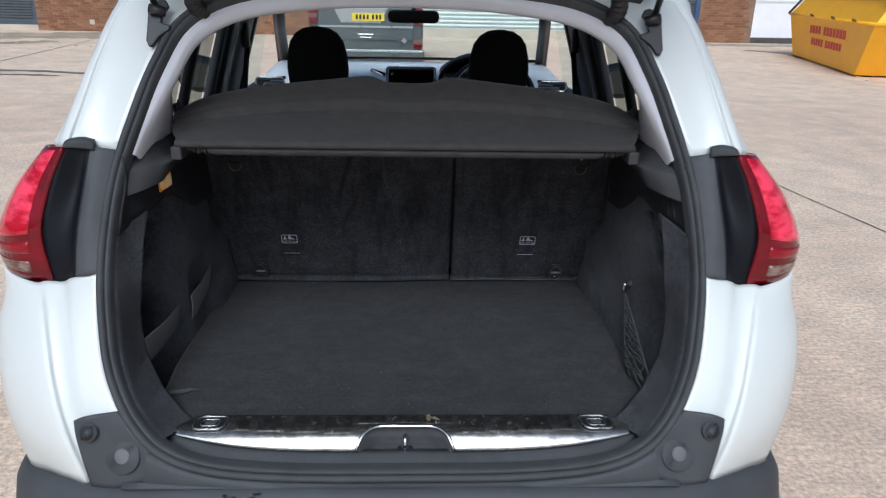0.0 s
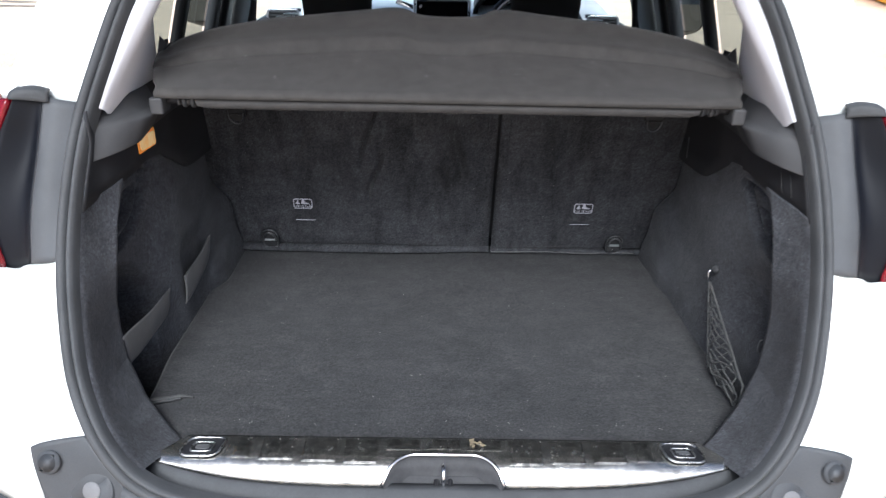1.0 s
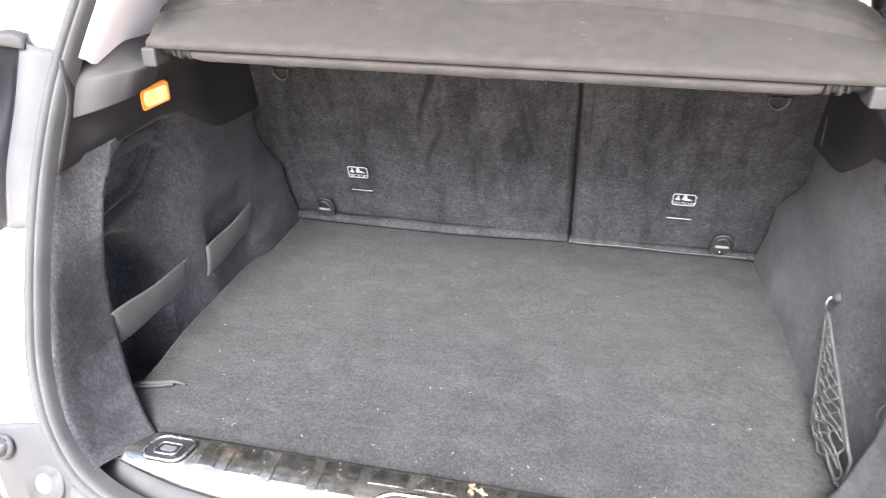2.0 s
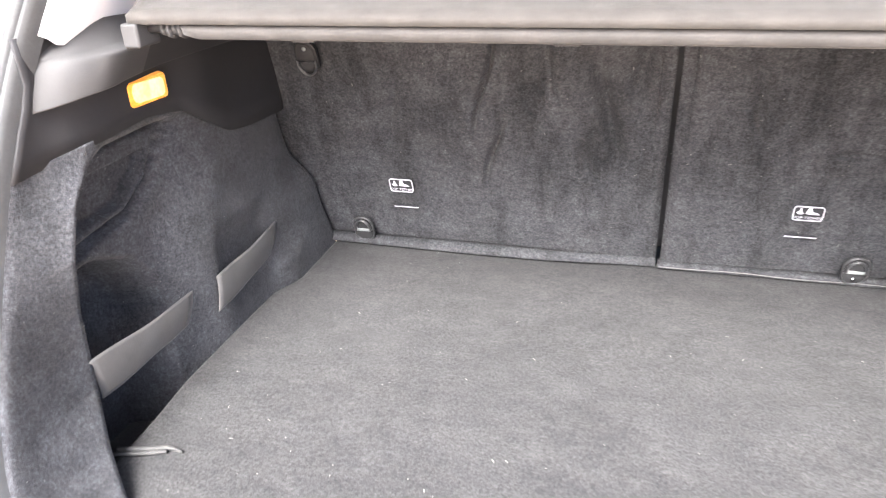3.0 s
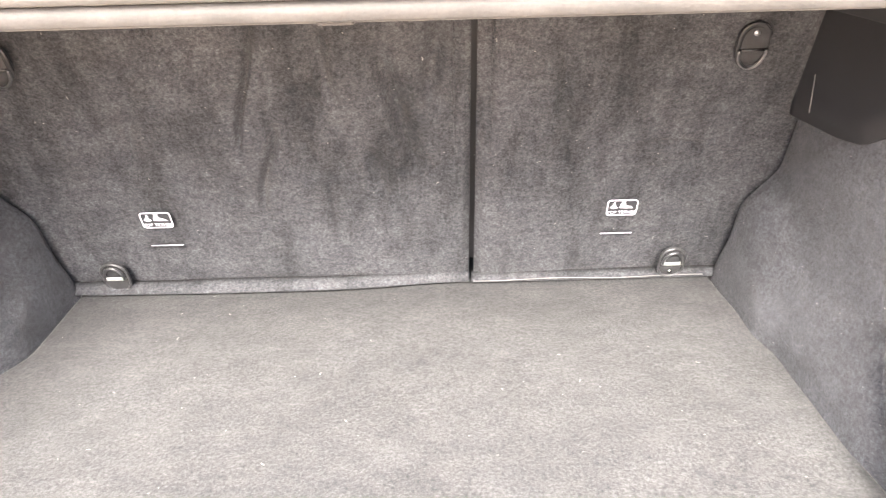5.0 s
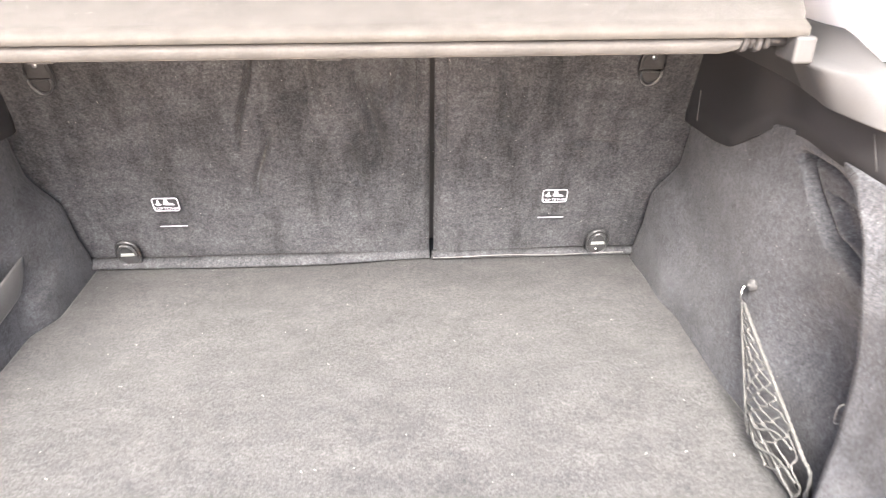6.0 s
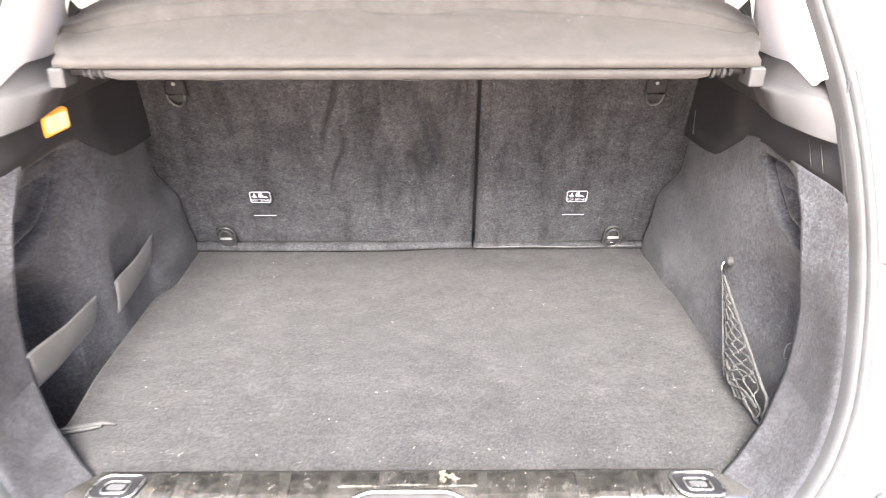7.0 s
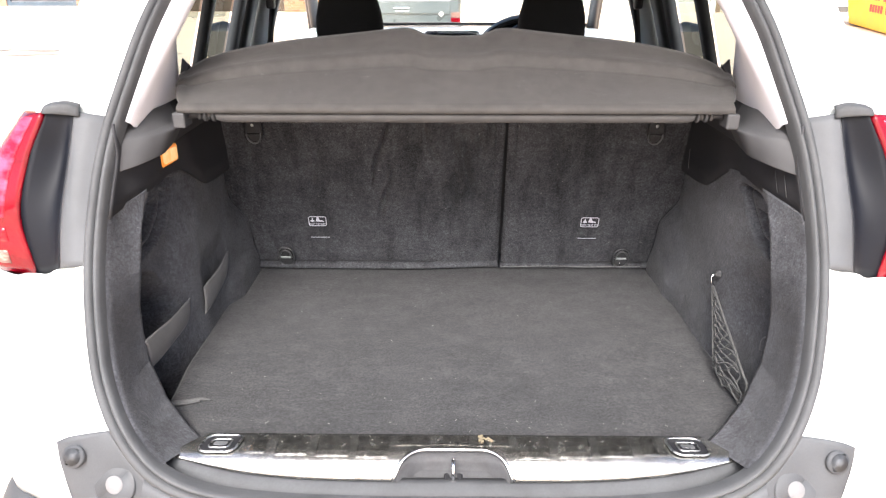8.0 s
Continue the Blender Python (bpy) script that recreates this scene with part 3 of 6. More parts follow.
# ---- the parked van ----
def build_van():
    y0, cx, hw = 11.0, -0.80, 0.93
    van = thing("parked_van", (cx, y0 + 2.4, 0), "dark grey parked van with a pale tailgate stripe", "van")
    # body: sections across the length
    rows = []
    for y, w, zt, zb in ((0.0, 0.95, 1.93, 0.36), (0.06, 1.0, 1.97, 0.30), (1.2, 1.0, 1.99, 0.28), (3.3, 1.0, 1.96, 0.28), (3.9, 0.97, 1.55, 0.30), (4.8, 0.93, 1.05, 0.32), (5.0, 0.84, 0.80, 0.36)):
        prof = [(-0.98, zb), (-1.0, 0.6), (-1.0, 1.0), (-0.94, zt - 0.3 if zt > 1.5 else zt - 0.1), (-0.82, zt - 0.05), (-0.4, zt), (0.4, zt), (0.82, zt - 0.05), (0.94, zt - 0.3 if zt > 1.5 else zt - 0.1), (1.0, 1.0), (1.0, 0.6), (0.98, zb)]
        rows.append([(cx + hw * w * x, y0 + y, min(z, zt) if zt > 1.5 else min(z, zt * 0.99)) for x, z in prof])
    bm = sheet(rows)
    bm.verts.ensure_lookup_table()
    bm.faces.new([bm.verts[i] for i in range(12)])
    bm.faces.new([bm.verts[i] for i in range(len(bm.verts) - 12, len(bm.verts))])
    part("van_body", bm, VAN_PAINT, van, smooth=True, bevel=0.03)
    gate = part("tailgate", box(cx - 0.76, cx + 0.76, y0 - 0.03, y0 + 0.0, 0.62, 1.90), VAN_PAINT, van, smooth=False, bevel=0.012)
    part("rear_window", box(cx - 0.68, cx + 0.68, y0 - 0.036, y0 - 0.031, 1.26, 1.80), SCREEN, gate, "dark rear window", smooth=False)
    part("plate_recess", plate([(cx - 0.52, y0 - 0.032, 1.13), (cx + 0.36, y0 - 0.032, 1.13), (cx + 0.24, y0 - 0.032, 0.89), (cx - 0.40, y0 - 0.032, 0.89)], (0, -1, 0), 0.004), SILVER, gate, smooth=False)
    pl = part("number_plate", box(cx - 0.22, cx + 0.30, y0 - 0.05, y0 - 0.038, 0.92, 1.04), PLATE_YELLOW, gate, "yellow plate with dark bars", smooth=False)
    part("stripe", box(cx - 0.76, cx + 0.76, y0 - 0.045, y0 - 0.031, 0.815, 0.845), SILVER, gate, "bright trim strip", smooth=False)
    part("handle", box(cx - 0.13, cx + 0.12, y0 - 0.06, y0 - 0.031, 0.70, 0.72), SILVER, gate, smooth=False, bevel=0.006)
    part("handle", box(cx - 0.10, cx + 0.10, y0 - 0.05, y0 - 0.031, 0.655, 0.672), SILVER, gate, smooth=False, bevel=0.006)
    part("badge", plate([(cx + 0.62 + a, y0 - 0.032, 0.62 + b) for a, b in ((0, -0.05), (0.05, 0), (0, 0.05), (-0.05, 0))], (0, -1, 0), 0.006), SILVER, gate, smooth=False)
    for s in (-1, 1):
        x0, x1 = (cx - 0.915, cx - 0.775) if s < 0 else (cx + 0.775, cx + 0.915)
        lamp = part("rear_lamp", box(x0, x1, y0 - 0.045, y0 + 0.02, 0.86, 1.30), RED_LENS, van, "red rear lamp", smooth=False, bevel=0.012)
        part("lamp_band", box(x0 + 0.004, x1 - 0.004, y0 - 0.05, y0 - 0.0455, 0.96, 1.02), CLEAR_LENS, lamp, smooth=False)
        part("reflector", box(x0, x1, y0 - 0.05, y0 + 0.0, 0.50, 0.56), RED_LENS, van, "red reflector", smooth=False)
        part("lamp_band", box(x0, x1, y0 - 0.046, y0 - 0.001, 0.565, 0.65), CLEAR_LENS, van, "clear lower lamp", smooth=False)
    part("bumper", box(cx - 0.95, cx + 0.95, y0 - 0.10, y0 + 0.04, 0.30, 0.48), VAN_PAINT, van, smooth=False, bevel=0.03)
    part("bumper_strip", box(cx - 0.9, cx + 0.9, y0 - 0.107, y0 - 0.1005, 0.44, 0.465), SILVER, van, "bright bumper strip", smooth=False)
    for i in range(7):
        part("plate_bar", box(cx - 0.16 + i * 0.058 + (0.03 if i > 3 else 0), cx - 0.125 + i * 0.058 + (0.03 if i > 3 else 0), y0 - 0.0535, y0 - 0.0505, 0.945, 1.015), LABEL_BLACK, pl, smooth=False)
    for y in (0.95, 4.0):
        for s in (-1, 1):
            x = cx + s * 0.80
            w = part("wheel", tube([(x - 0.11, y0 + y, 0.33), (x - 0.10, y0 + y, 0.33), (x + 0.10, y0 + y, 0.33), (x + 0.11, y0 + y, 0.33)], [0.30, 0.33, 0.33, 0.30], 28), TYRE, van, "black tyre")
            part("rim", tube([(x + s * 0.09, y0 + y, 0.33), (x + s * 0.115, y0 + y, 0.33)], [0.21, 0.19], 20), ALLOY, w)
    return van


build_van()


# ---- the car ----
car = thing("compact_car", (0, 1.9, 0), "white compact car with its tailgate open and an empty black boot", "car")

# half of the tailgate opening's edge, from the sill's middle to the roof's middle
HALF = [(0, -0.088, 0.562), (0.22, -0.088, 0.564), (0.38, -0.084, 0.578), (0.475, -0.072, 0.612), (0.535, -0.045, 0.668), (0.578, 0.000, 0.735),
        (0.602, 0.048, 0.805), (0.617, 0.105, 0.90), (0.615, 0.155, 1.0), (0.602, 0.205, 1.1), (0.572, 0.252, 1.2), (0.535, 0.308, 1.303),
        (0.484, 0.372, 1.392), (0.375, 0.425, 1.448), (0.19, 0.452, 1.472), (0, 0.458, 1.478)]
HALF_S = spline(HALF, 5)
LOOP = np.vstack([HALF_S, (HALF_S * np.array([-1, 1, 1]))[-2:0:-1]])
NL = len(LOOP)


def slope(z):
    return float(np.interp(z, [0.56, 0.65, 0.75, 0.9, 1.2, 1.35, 1.43], [0.25, 0.55, 0.62, 0.52, 0.50, 0.80, 1.1]))


def ring_frame(i):
    p = Vector(LOOP[i])
    t = (Vector(LOOP[(i + 1) % NL]) - Vector(LOOP[i - 1])).normalized()
    n = Vector((0, -1, slope(p.z))).normalized()
    side = n.cross(t).normalized()
    if side.dot(Vector((0, 0.18, 1.0)) - p) < 0:
        side = -side
    return p, side, n


RING = [ring_frame(i) for i in range(NL)]


def ring_point(i, u, v):
    p, side, n = RING[i % NL]
    return p + side * u + n * v


# rubber seal: two lips with a groove
SEAL = [(-0.002, -0.004), (0.0, 0.007), (0.003, 0.0105), (0.008, 0.0115), (0.0125, 0.008), (0.015, 0.001)]
SEAL2 = [(0.015, 0.000), (0.0165, 0.008), (0.0195, 0.0115), (0.0235, 0.010), (0.0265, 0.003), (0.028, -0.005), (0.030, -0.016)]
seal = part("boot_seal", sheet([[ring_point(i, u, v) for u, v in SEAL] for i in range(NL)], closed=True), RUBBER, car, "dark grey rubber tailgate seal")
part("inner_lip", sheet([[ring_point(i, u, v) for u, v in SEAL2] for i in range(NL)], closed=True), RUBBER, seal)


def mirror(s, rows):
    return [[(s * q[0], q[1], q[2]) for q in r] for r in rows]


# white quarter panels, black panels, tail lamps and pillars, one set each side
LOWER = []
for a, b, c1, c2, c3, d in (((0.50, -0.062, 0.55), (0.60, -0.060, 0.545), (0.72, 0.0, 0.52), (0.805, 0.075, 0.495), (0.848, 0.25, 0.46), (0.86, 0.48, 0.45)),
                            ((0.535, -0.044, 0.66), (0.632, -0.046, 0.63), (0.77, 0.015, 0.61), (0.848, 0.115, 0.595), (0.872, 0.28, 0.585), (0.875, 0.48, 0.58)),
                            ((0.578, -0.002, 0.735), (0.664, -0.008, 0.715), (0.80, 0.05, 0.70), (0.865, 0.145, 0.69), (0.882, 0.3, 0.685), (0.88, 0.48, 0.68)),
                            ((0.602, 0.046, 0.805), (0.690, 0.046, 0.79), (0.812, 0.098, 0.78), (0.868, 0.175, 0.775), (0.882, 0.31, 0.77), (0.88, 0.48, 0.77)),
                            ((0.614, 0.090, 0.872), (0.715, 0.104, 0.850), (0.812, 0.142, 0.84), (0.861, 0.205, 0.835), (0.872, 0.32, 0.835), (0.872, 0.48, 0.835)),
                            ((0.617, 0.108, 0.914), (0.735, 0.148, 0.880), (0.81, 0.168, 0.884), (0.852, 0.205, 0.896), (0.862, 0.33, 0.904), (0.864, 0.48, 0.91))):
    a, b = Vector(a), Vector(b)
    # a pressed groove runs down the panel at b
    k = 1.0 if b.z < 0.87 else 0.3
    LOWER.append([a, a.lerp(b, 0.5) + Vector((0, -0.004 * k, 0)), b + Vector((-0.030, -0.004 * k, 0)), b + Vector((-0.008, 0.005 * k, 0)), b + Vector((0.010, 0.004 * k, 0)), b + Vector((0.026, -0.004 * k, -0.002)), Vector(c1), Vector(c2), Vector(c3), Vector(d)])
PANEL = [[(0.617, 0.108, 0.912), (0.642, 0.110, 0.908), (0.664, 0.120, 0.902), (0.69, 0.140, 0.886), (0.731, 0.153, 0.872)],
         [(0.616, 0.142, 0.975), (0.638, 0.136, 0.977), (0.658, 0.142, 0.98), (0.686, 0.164, 0.983), (0.736, 0.156, 0.985)],
         [(0.607, 0.186, 1.06), (0.630, 0.178, 1.065), (0.648, 0.182, 1.07), (0.672, 0.200, 1.075), (0.713, 0.175, 1.08)],
         [(0.592, 0.222, 1.140), (0.616, 0.212, 1.146), (0.636, 0.212, 1.150), (0.656, 0.210, 1.152), (0.684, 0.196, 1.152)]]
LENS = [[(0.728, 0.149, 0.877), (0.80, 0.160, 0.884), (0.848, 0.198, 0.896), (0.858, 0.27, 0.902), (0.860, 0.36, 0.91)],
        [(0.737, 0.150, 0.985), (0.80, 0.158, 0.975), (0.853, 0.205, 0.965), (0.862, 0.28, 0.97), (0.863, 0.38, 0.99)],
        [(0.714, 0.170, 1.08), (0.772, 0.185, 1.068), (0.818, 0.235, 1.055), (0.838, 0.31, 1.05), (0.848, 0.42, 1.06)],
        [(0.684, 0.190, 1.152), (0.716, 0.202, 1.149), (0.738, 0.235, 1.146), (0.752, 0.29, 1.135), (0.775, 0.40, 1.115)]]
PILLAR = [[(0.590, 0.226, 1.142), (0.640, 0.226, 1.150), (0.672, 0.212, 1.152), (0.700, 0.220, 1.150), (0.735, 0.262, 1.146), (0.775, 0.40, 1.115), (0.81, 0.60, 1.08)],
          [(0.572, 0.252, 1.20), (0.626, 0.262, 1.205), (0.662, 0.258, 1.206), (0.694, 0.272, 1.203), (0.722, 0.315, 1.19), (0.742, 0.46, 1.175), (0.76, 0.62, 1.16)],
          [(0.535, 0.308, 1.303), (0.596, 0.333, 1.312), (0.640, 0.343, 1.316), (0.674, 0.372, 1.312), (0.702, 0.435, 1.295), (0.712, 0.58, 1.29), (0.715, 0.72, 1.285)],
          [(0.484, 0.372, 1.392), (0.560, 0.410, 1.408), (0.610, 0.430, 1.414), (0.650, 0.475, 1.410), (0.682, 0.55, 1.395), (0.690, 0.70, 1.395), (0.690, 0.85, 1.39)],
          [(0.375, 0.425, 1.448), (0.46, 0.468, 1.468), (0.53, 0.49, 1.476), (0.60, 0.54, 1.474), (0.655, 0.63, 1.46), (0.66, 0.78, 1.465), (0.66, 0.92, 1.465)],
          [(0.19, 0.452, 1.472), (0.23, 0.49, 1.49), (0.26, 0.52, 1.498), (0.30, 0.57, 1.503), (0.33, 0.67, 1.507), (0.34, 0.82, 1.513), (0.35, 0.95, 1.52)],
          [(0.0, 0.458, 1.478), (0.0, 0.495, 1.496), (0.0, 0.525, 1.504), (0.0, 0.575, 1.511), (0.0, 0.68, 1.517), (0.0, 0.82, 1.523), (0.0, 0.95, 1.53)]]


def pressed(r):
    """A pillar section with its drip channel pressed in."""
    r = [Vector(q) for q in r]
    n = Vector((0, -0.8, 0.6)) * (0.008 if r[0].x > 0.3 else 0.002)
    return [r[0], r[1], r[2], r[2].lerp(r[3], 0.30), r[2].lerp(r[3], 0.45) + n, r[3] + n, r[3].lerp(r[4], 0.35) + n * 0.6, r[4], r[5], r[6]]


for s in (1, -1):
    quarter = part("quarter_panel", sheet(mirror(s, loft(LOWER, 5, 4))), WHITE_PAINT, car, "white painted rear quarter panel", solid=0.004)
    pan = loft(PANEL, 6, 5)
    surround = part("lamp_surround", sheet(mirror(s, [r[:12] for r in pan])), GREY_PLASTIC, car, "dark grey plastic panel beside the tail lamp", solid=0.004)
    part("gloss_insert", sheet(mirror(s, [[r[11] + np.array((0, 0.006, 0))] + [q + np.array((0, 0.004, 0)) for q in r[12:]] for r in pan])), GLOSS_BLACK, surround, "black gloss insert beside the lamp", solid=0.003)
    pillar = [[np.array(q) for q in r] for r in loft([pressed(r) for r in PILLAR], 5, 4)]
    part("rear_pillar", sheet(mirror(s, [[q + np.array((0, 0.014, -0.03)) for q in pillar[0]]] + pillar)), WHITE_PAINT, car, "white painted rear pillar", solid=0.004)
    lamp = part("tail_lamp", sheet(mirror(s, loft(LENS, 7, 7))), RED_LENS, car, "glossy red tail lamp", solid=0.012)
    lens = loft(LENS, 12, 8)

    def lens_strip(name, material, r0, r1, c0, c1, off, label=""):
        rows = [[(s * (lens[r][c][0] + off * 0.8), lens[r][c][1] - off * 0.6, lens[r][c][2]) for c in range(c0, c1 + 1)] for r in range(r0, r1 + 1)]
        return part(name, sheet(rows), material, lamp, label, solid=0.001)
    lens_strip("reversing_lens", CLEAR_LENS, 2, 5, 4, 18, 0.0015, "clear lower lens")
    lens_strip("inner_lens", RED_DEEP, 7, 10, 3, 20, 0.0012, "deep red band of the lens")
    lens_strip("inner_lens", RED_GLINTS, 12, 35, 3, 17, 0.0010, "mottled red lens reflector with sky highlights painted in")
    # rubber block at the top of the surround, body plug above the lamp
    cap = part("rubber_block", sheet(mirror(s, loft([[(0.630, 0.206, 1.142), (0.655, 0.198, 1.147), (0.686, 0.190, 1.150)], [(0.630, 0.210, 1.156), (0.652, 0.202, 1.163), (0.682, 0.196, 1.161)], [(0.634, 0.226, 1.160), (0.654, 0.218, 1.167), (0.680, 0.214, 1.164)]], 4, 4))), RUBBER, car, "black rubber lamp cap", solid=0.006)
    c, n = Vector((s * 0.606, 0.2425, 1.168)), Vector((s * 0.12, -0.85, 0.5)).normalized()
    part("body_plug", tube([c - n * 0.006, c + n * 0.001, c + n * 0.0025, c + n * 0.0015, c + n * 0.0015, c + n * 0.0025, c + n * 0.0027], [0.024, 0.0235, 0.020, 0.018, 0.012, 0.010, 0.003], 28), WHITE_PAINT, car, "white round body plug")
    # plastic corner patch with its buffer hole
    patch = [[(0.45, -0.078, 0.588), (0.50, -0.060, 0.632), (0.535, -0.041, 0.667), (0.552, -0.030, 0.683)],
             [(0.50, -0.081, 0.560), (0.54, -0.061, 0.607), (0.566, -0.048, 0.650), (0.582, -0.038, 0.684)],
             [(0.55, -0.083, 0.548), (0.585, -0.067, 0.590), (0.604, -0.054, 0.640), (0.612, -0.044, 0.681)],
             [(0.603, -0.072, 0.545), (0.616, -0.062, 0.590), (0.628, -0.050, 0.640), (0.631, -0.042, 0.672)]]
    corner = part("bumper_corner", sheet(mirror(s, loft(patch, 5, 5))), BUMPER_PLASTIC, car, "grey plastic bumper corner with a rubber stop", solid=-0.005)
    c, n = Vector((s * 0.5405, -0.067, 0.607)), Vector((s * 0.12, -0.9, 0.42)).normalized()
    part("stop_dish", tube([c - n * 0.003, c + n * 0.0025, c + n * 0.0035, c + n * 0.0030, c + n * 0.0008, c + n * 0.0006], [0.0355, 0.0350, 0.0335, 0.0315, 0.0275, 0.012], 36, caps=False), BUMPER_PLASTIC, corner)
    part("rubber_stop", tube([c - n * 0.002, c + n * 0.0035, c + n * 0.0048, c + n * 0.0050], [0.0150, 0.0148, 0.0135, 0.002], 28), STOP_RUBBER, corner, "pale grey rubber stop")
    c2 = Vector((s * 0.603, -0.060, 0.655))
    part("screw_dish", tube([c2 - n * 0.003, c2 + n * 0.002, c2 + n * 0.0022, c2 - n * 0.001], [0.019, 0.018, 0.014, 0.008], 18, caps=False), BUMPER_PLASTIC, corner)
    part("screw", tube([c2 - n * 0.002, c2 + n * 0.003], [0.007, 0.006], 10), GREY_PLASTIC, corner)
    # gas strut and its bracket
    b = Vector((s * 0.524, 0.352, 1.408))
    strut = part("gas_strut", tube([b, b + Vector((s * 0.004, -0.06, 0.095)), b + Vector((s * 0.006, -0.065, 0.10)), b + Vector((s * 0.01, -0.28, 0.44))], [0.007, 0.007, 0.012, 0.012], 12), BLACK_PLASTIC, car, "black gas strut")
    part("strut_bracket", plate([(s * x, 0.350 + 0.5 * (z - 1.38), z) for x, z in ((0.500, 1.412), (0.507, 1.424), (0.520, 1.427), (0.536, 1.416), (0.543, 1.400), (0.5435, 1.36), (0.544, 1.345), (0.538, 1.333), (0.530, 1.334), (0.518, 1.352), (0.498, 1.366), (0.494, 1.374), (0.514, 1.380), (0.512, 1.396))], (0, -0.89, 0.45), 0.010), BLACK_PLASTIC, strut, smooth=False, bevel=0.003)
    part("ball_joint", tube([b + Vector((-s * 0.02, -0.008, -0.004)), b + Vector((s * 0.012, -0.012, 0.004))], 0.010, 12), BLACK_PLASTIC, strut)
    # corrugated cable tube
    arc = spline([(s * 0.437, 0.405, 1.398), (s * 0.447, 0.36, 1.420), (s * 0.44, 0.325, 1.455), (s * 0.42, 0.30, 1.50)], 14)
    part("cable_tube", tube(arc, [0.019 if k % 4 < 2 else 0.014 for k in range(len(arc))], 14), BLACK_PLASTIC, car, "black corrugated cable tube")

# bumper: dark plastic, wrapping the corners
BX = [(-0.868, 0.46, 0.455), (-0.845, 0.22, 0.462), (-0.80, 0.075, 0.492), (-0.72, 0.0, 0.517), (-0.63, -0.056, 0.540), (-0.50, -0.088, 0.548), (-0.25, -0.096, 0.553), (0, -0.098, 0.554)]
BX = BX + [(-x, y, z) for x, y, z in BX[-2::-1]]
sec = [(0.012, 0.002), (-0.004, 0.003), (-0.022, -0.008), (-0.034, -0.03), (-0.045, -0.09), (-0.04, -0.16), (-0.015, -0.24), (0.06, -0.27)]
rows = []
for i, q in enumerate(spline(BX, 5)):
    out = Vector((q[0] * 0.55, min(-0.15, q[1] - 0.35), 0)).normalized() if abs(q[0]) > 0.5 else Vector((q[0] * 0.15, -1, 0)).normalized()
    rows.append([(q[0] + out.x * -u, q[1] + out.y * -u, q[2] + v) for u, v in sec])
bumper = part("rear_bumper", sheet(rows), BUMPER_PLASTIC, car, "dark grey plastic rear bumper", solid=0.004)
part("bumper_ledge", sheet([[(x, -0.072 + 0.022 * (abs(x) / 0.52) ** 4, 0.556 + 0.01 * (abs(x) / 0.52) ** 4), (x, -0.10, 0.557)] for x in np.linspace(-0.54, 0.54, 25)]), BUMPER_PLASTIC, bumper, solid=0.003)
rows = []
for i in range(-38, 39):
    p, q = ring_point(i, -0.001, 0.003), LOOP[i % NL]
    if abs(q[0]) > 0.50:
        continue
    out = Vector((q[0] * 1.03, -0.104 + 0.02 * (abs(q[0]) / 0.5) ** 3, 0.5575))
    rows.append((q[0], [tuple(p + Vector((0, 0.006, -0.004))), tuple(p), tuple(p.lerp(out, 0.3) + Vector((0, -0.004, 0.001))), tuple(p.lerp(out, 0.7) + Vector((0, -0.003, -0.002))), tuple(out)]))
part("bumper_moulding", sheet([r for _, r in sorted(rows)]), BUMPER_PLASTIC, bumper)
rnd = random.Random(3)
for k in range(9):
    x, y = rnd.choice((-0.45, -0.33, -0.31, -0.28)) + rnd.uniform(-0.02, 0.02), -0.118 + rnd.uniform(-0.006, 0.006)
    part("scuff_mark", plate([(x + math.cos(a) * rnd.uniform(0.002, 0.007), y + math.sin(a) * 0.003, 0.5575 - 0.3 * (-0.1 - y)) for a in (0, 1.2, 2.4, 3.6, 4.9)], (0, -0.3, 1), 0.001), LABEL_BLACK, bumper, smooth=False)


# ---- sill plate ----
def plate_front(x):
    """How far back the steel reaches: the rounded ends and the latch recess."""
    x = abs(x)
    if x < 0.045:
        return 0.004
    if x < 0.097:
        return -0.041 + 0.045 * max(0.0, 1 - ((x - 0.045) / 0.052) ** 1.9) ** 0.75
    return -0.041 + 0.029 * (x / 0.475) ** 4.2


def plate_height(y):
    return float(np.interp(y, [-0.055, -0.046, -0.036, -0.024, -0.016, -0.006, 0.014, 0.066], [0.580, 0.5900, 0.6010, 0.6135, 0.6195, 0.6232, 0.6250, 0.6240]))


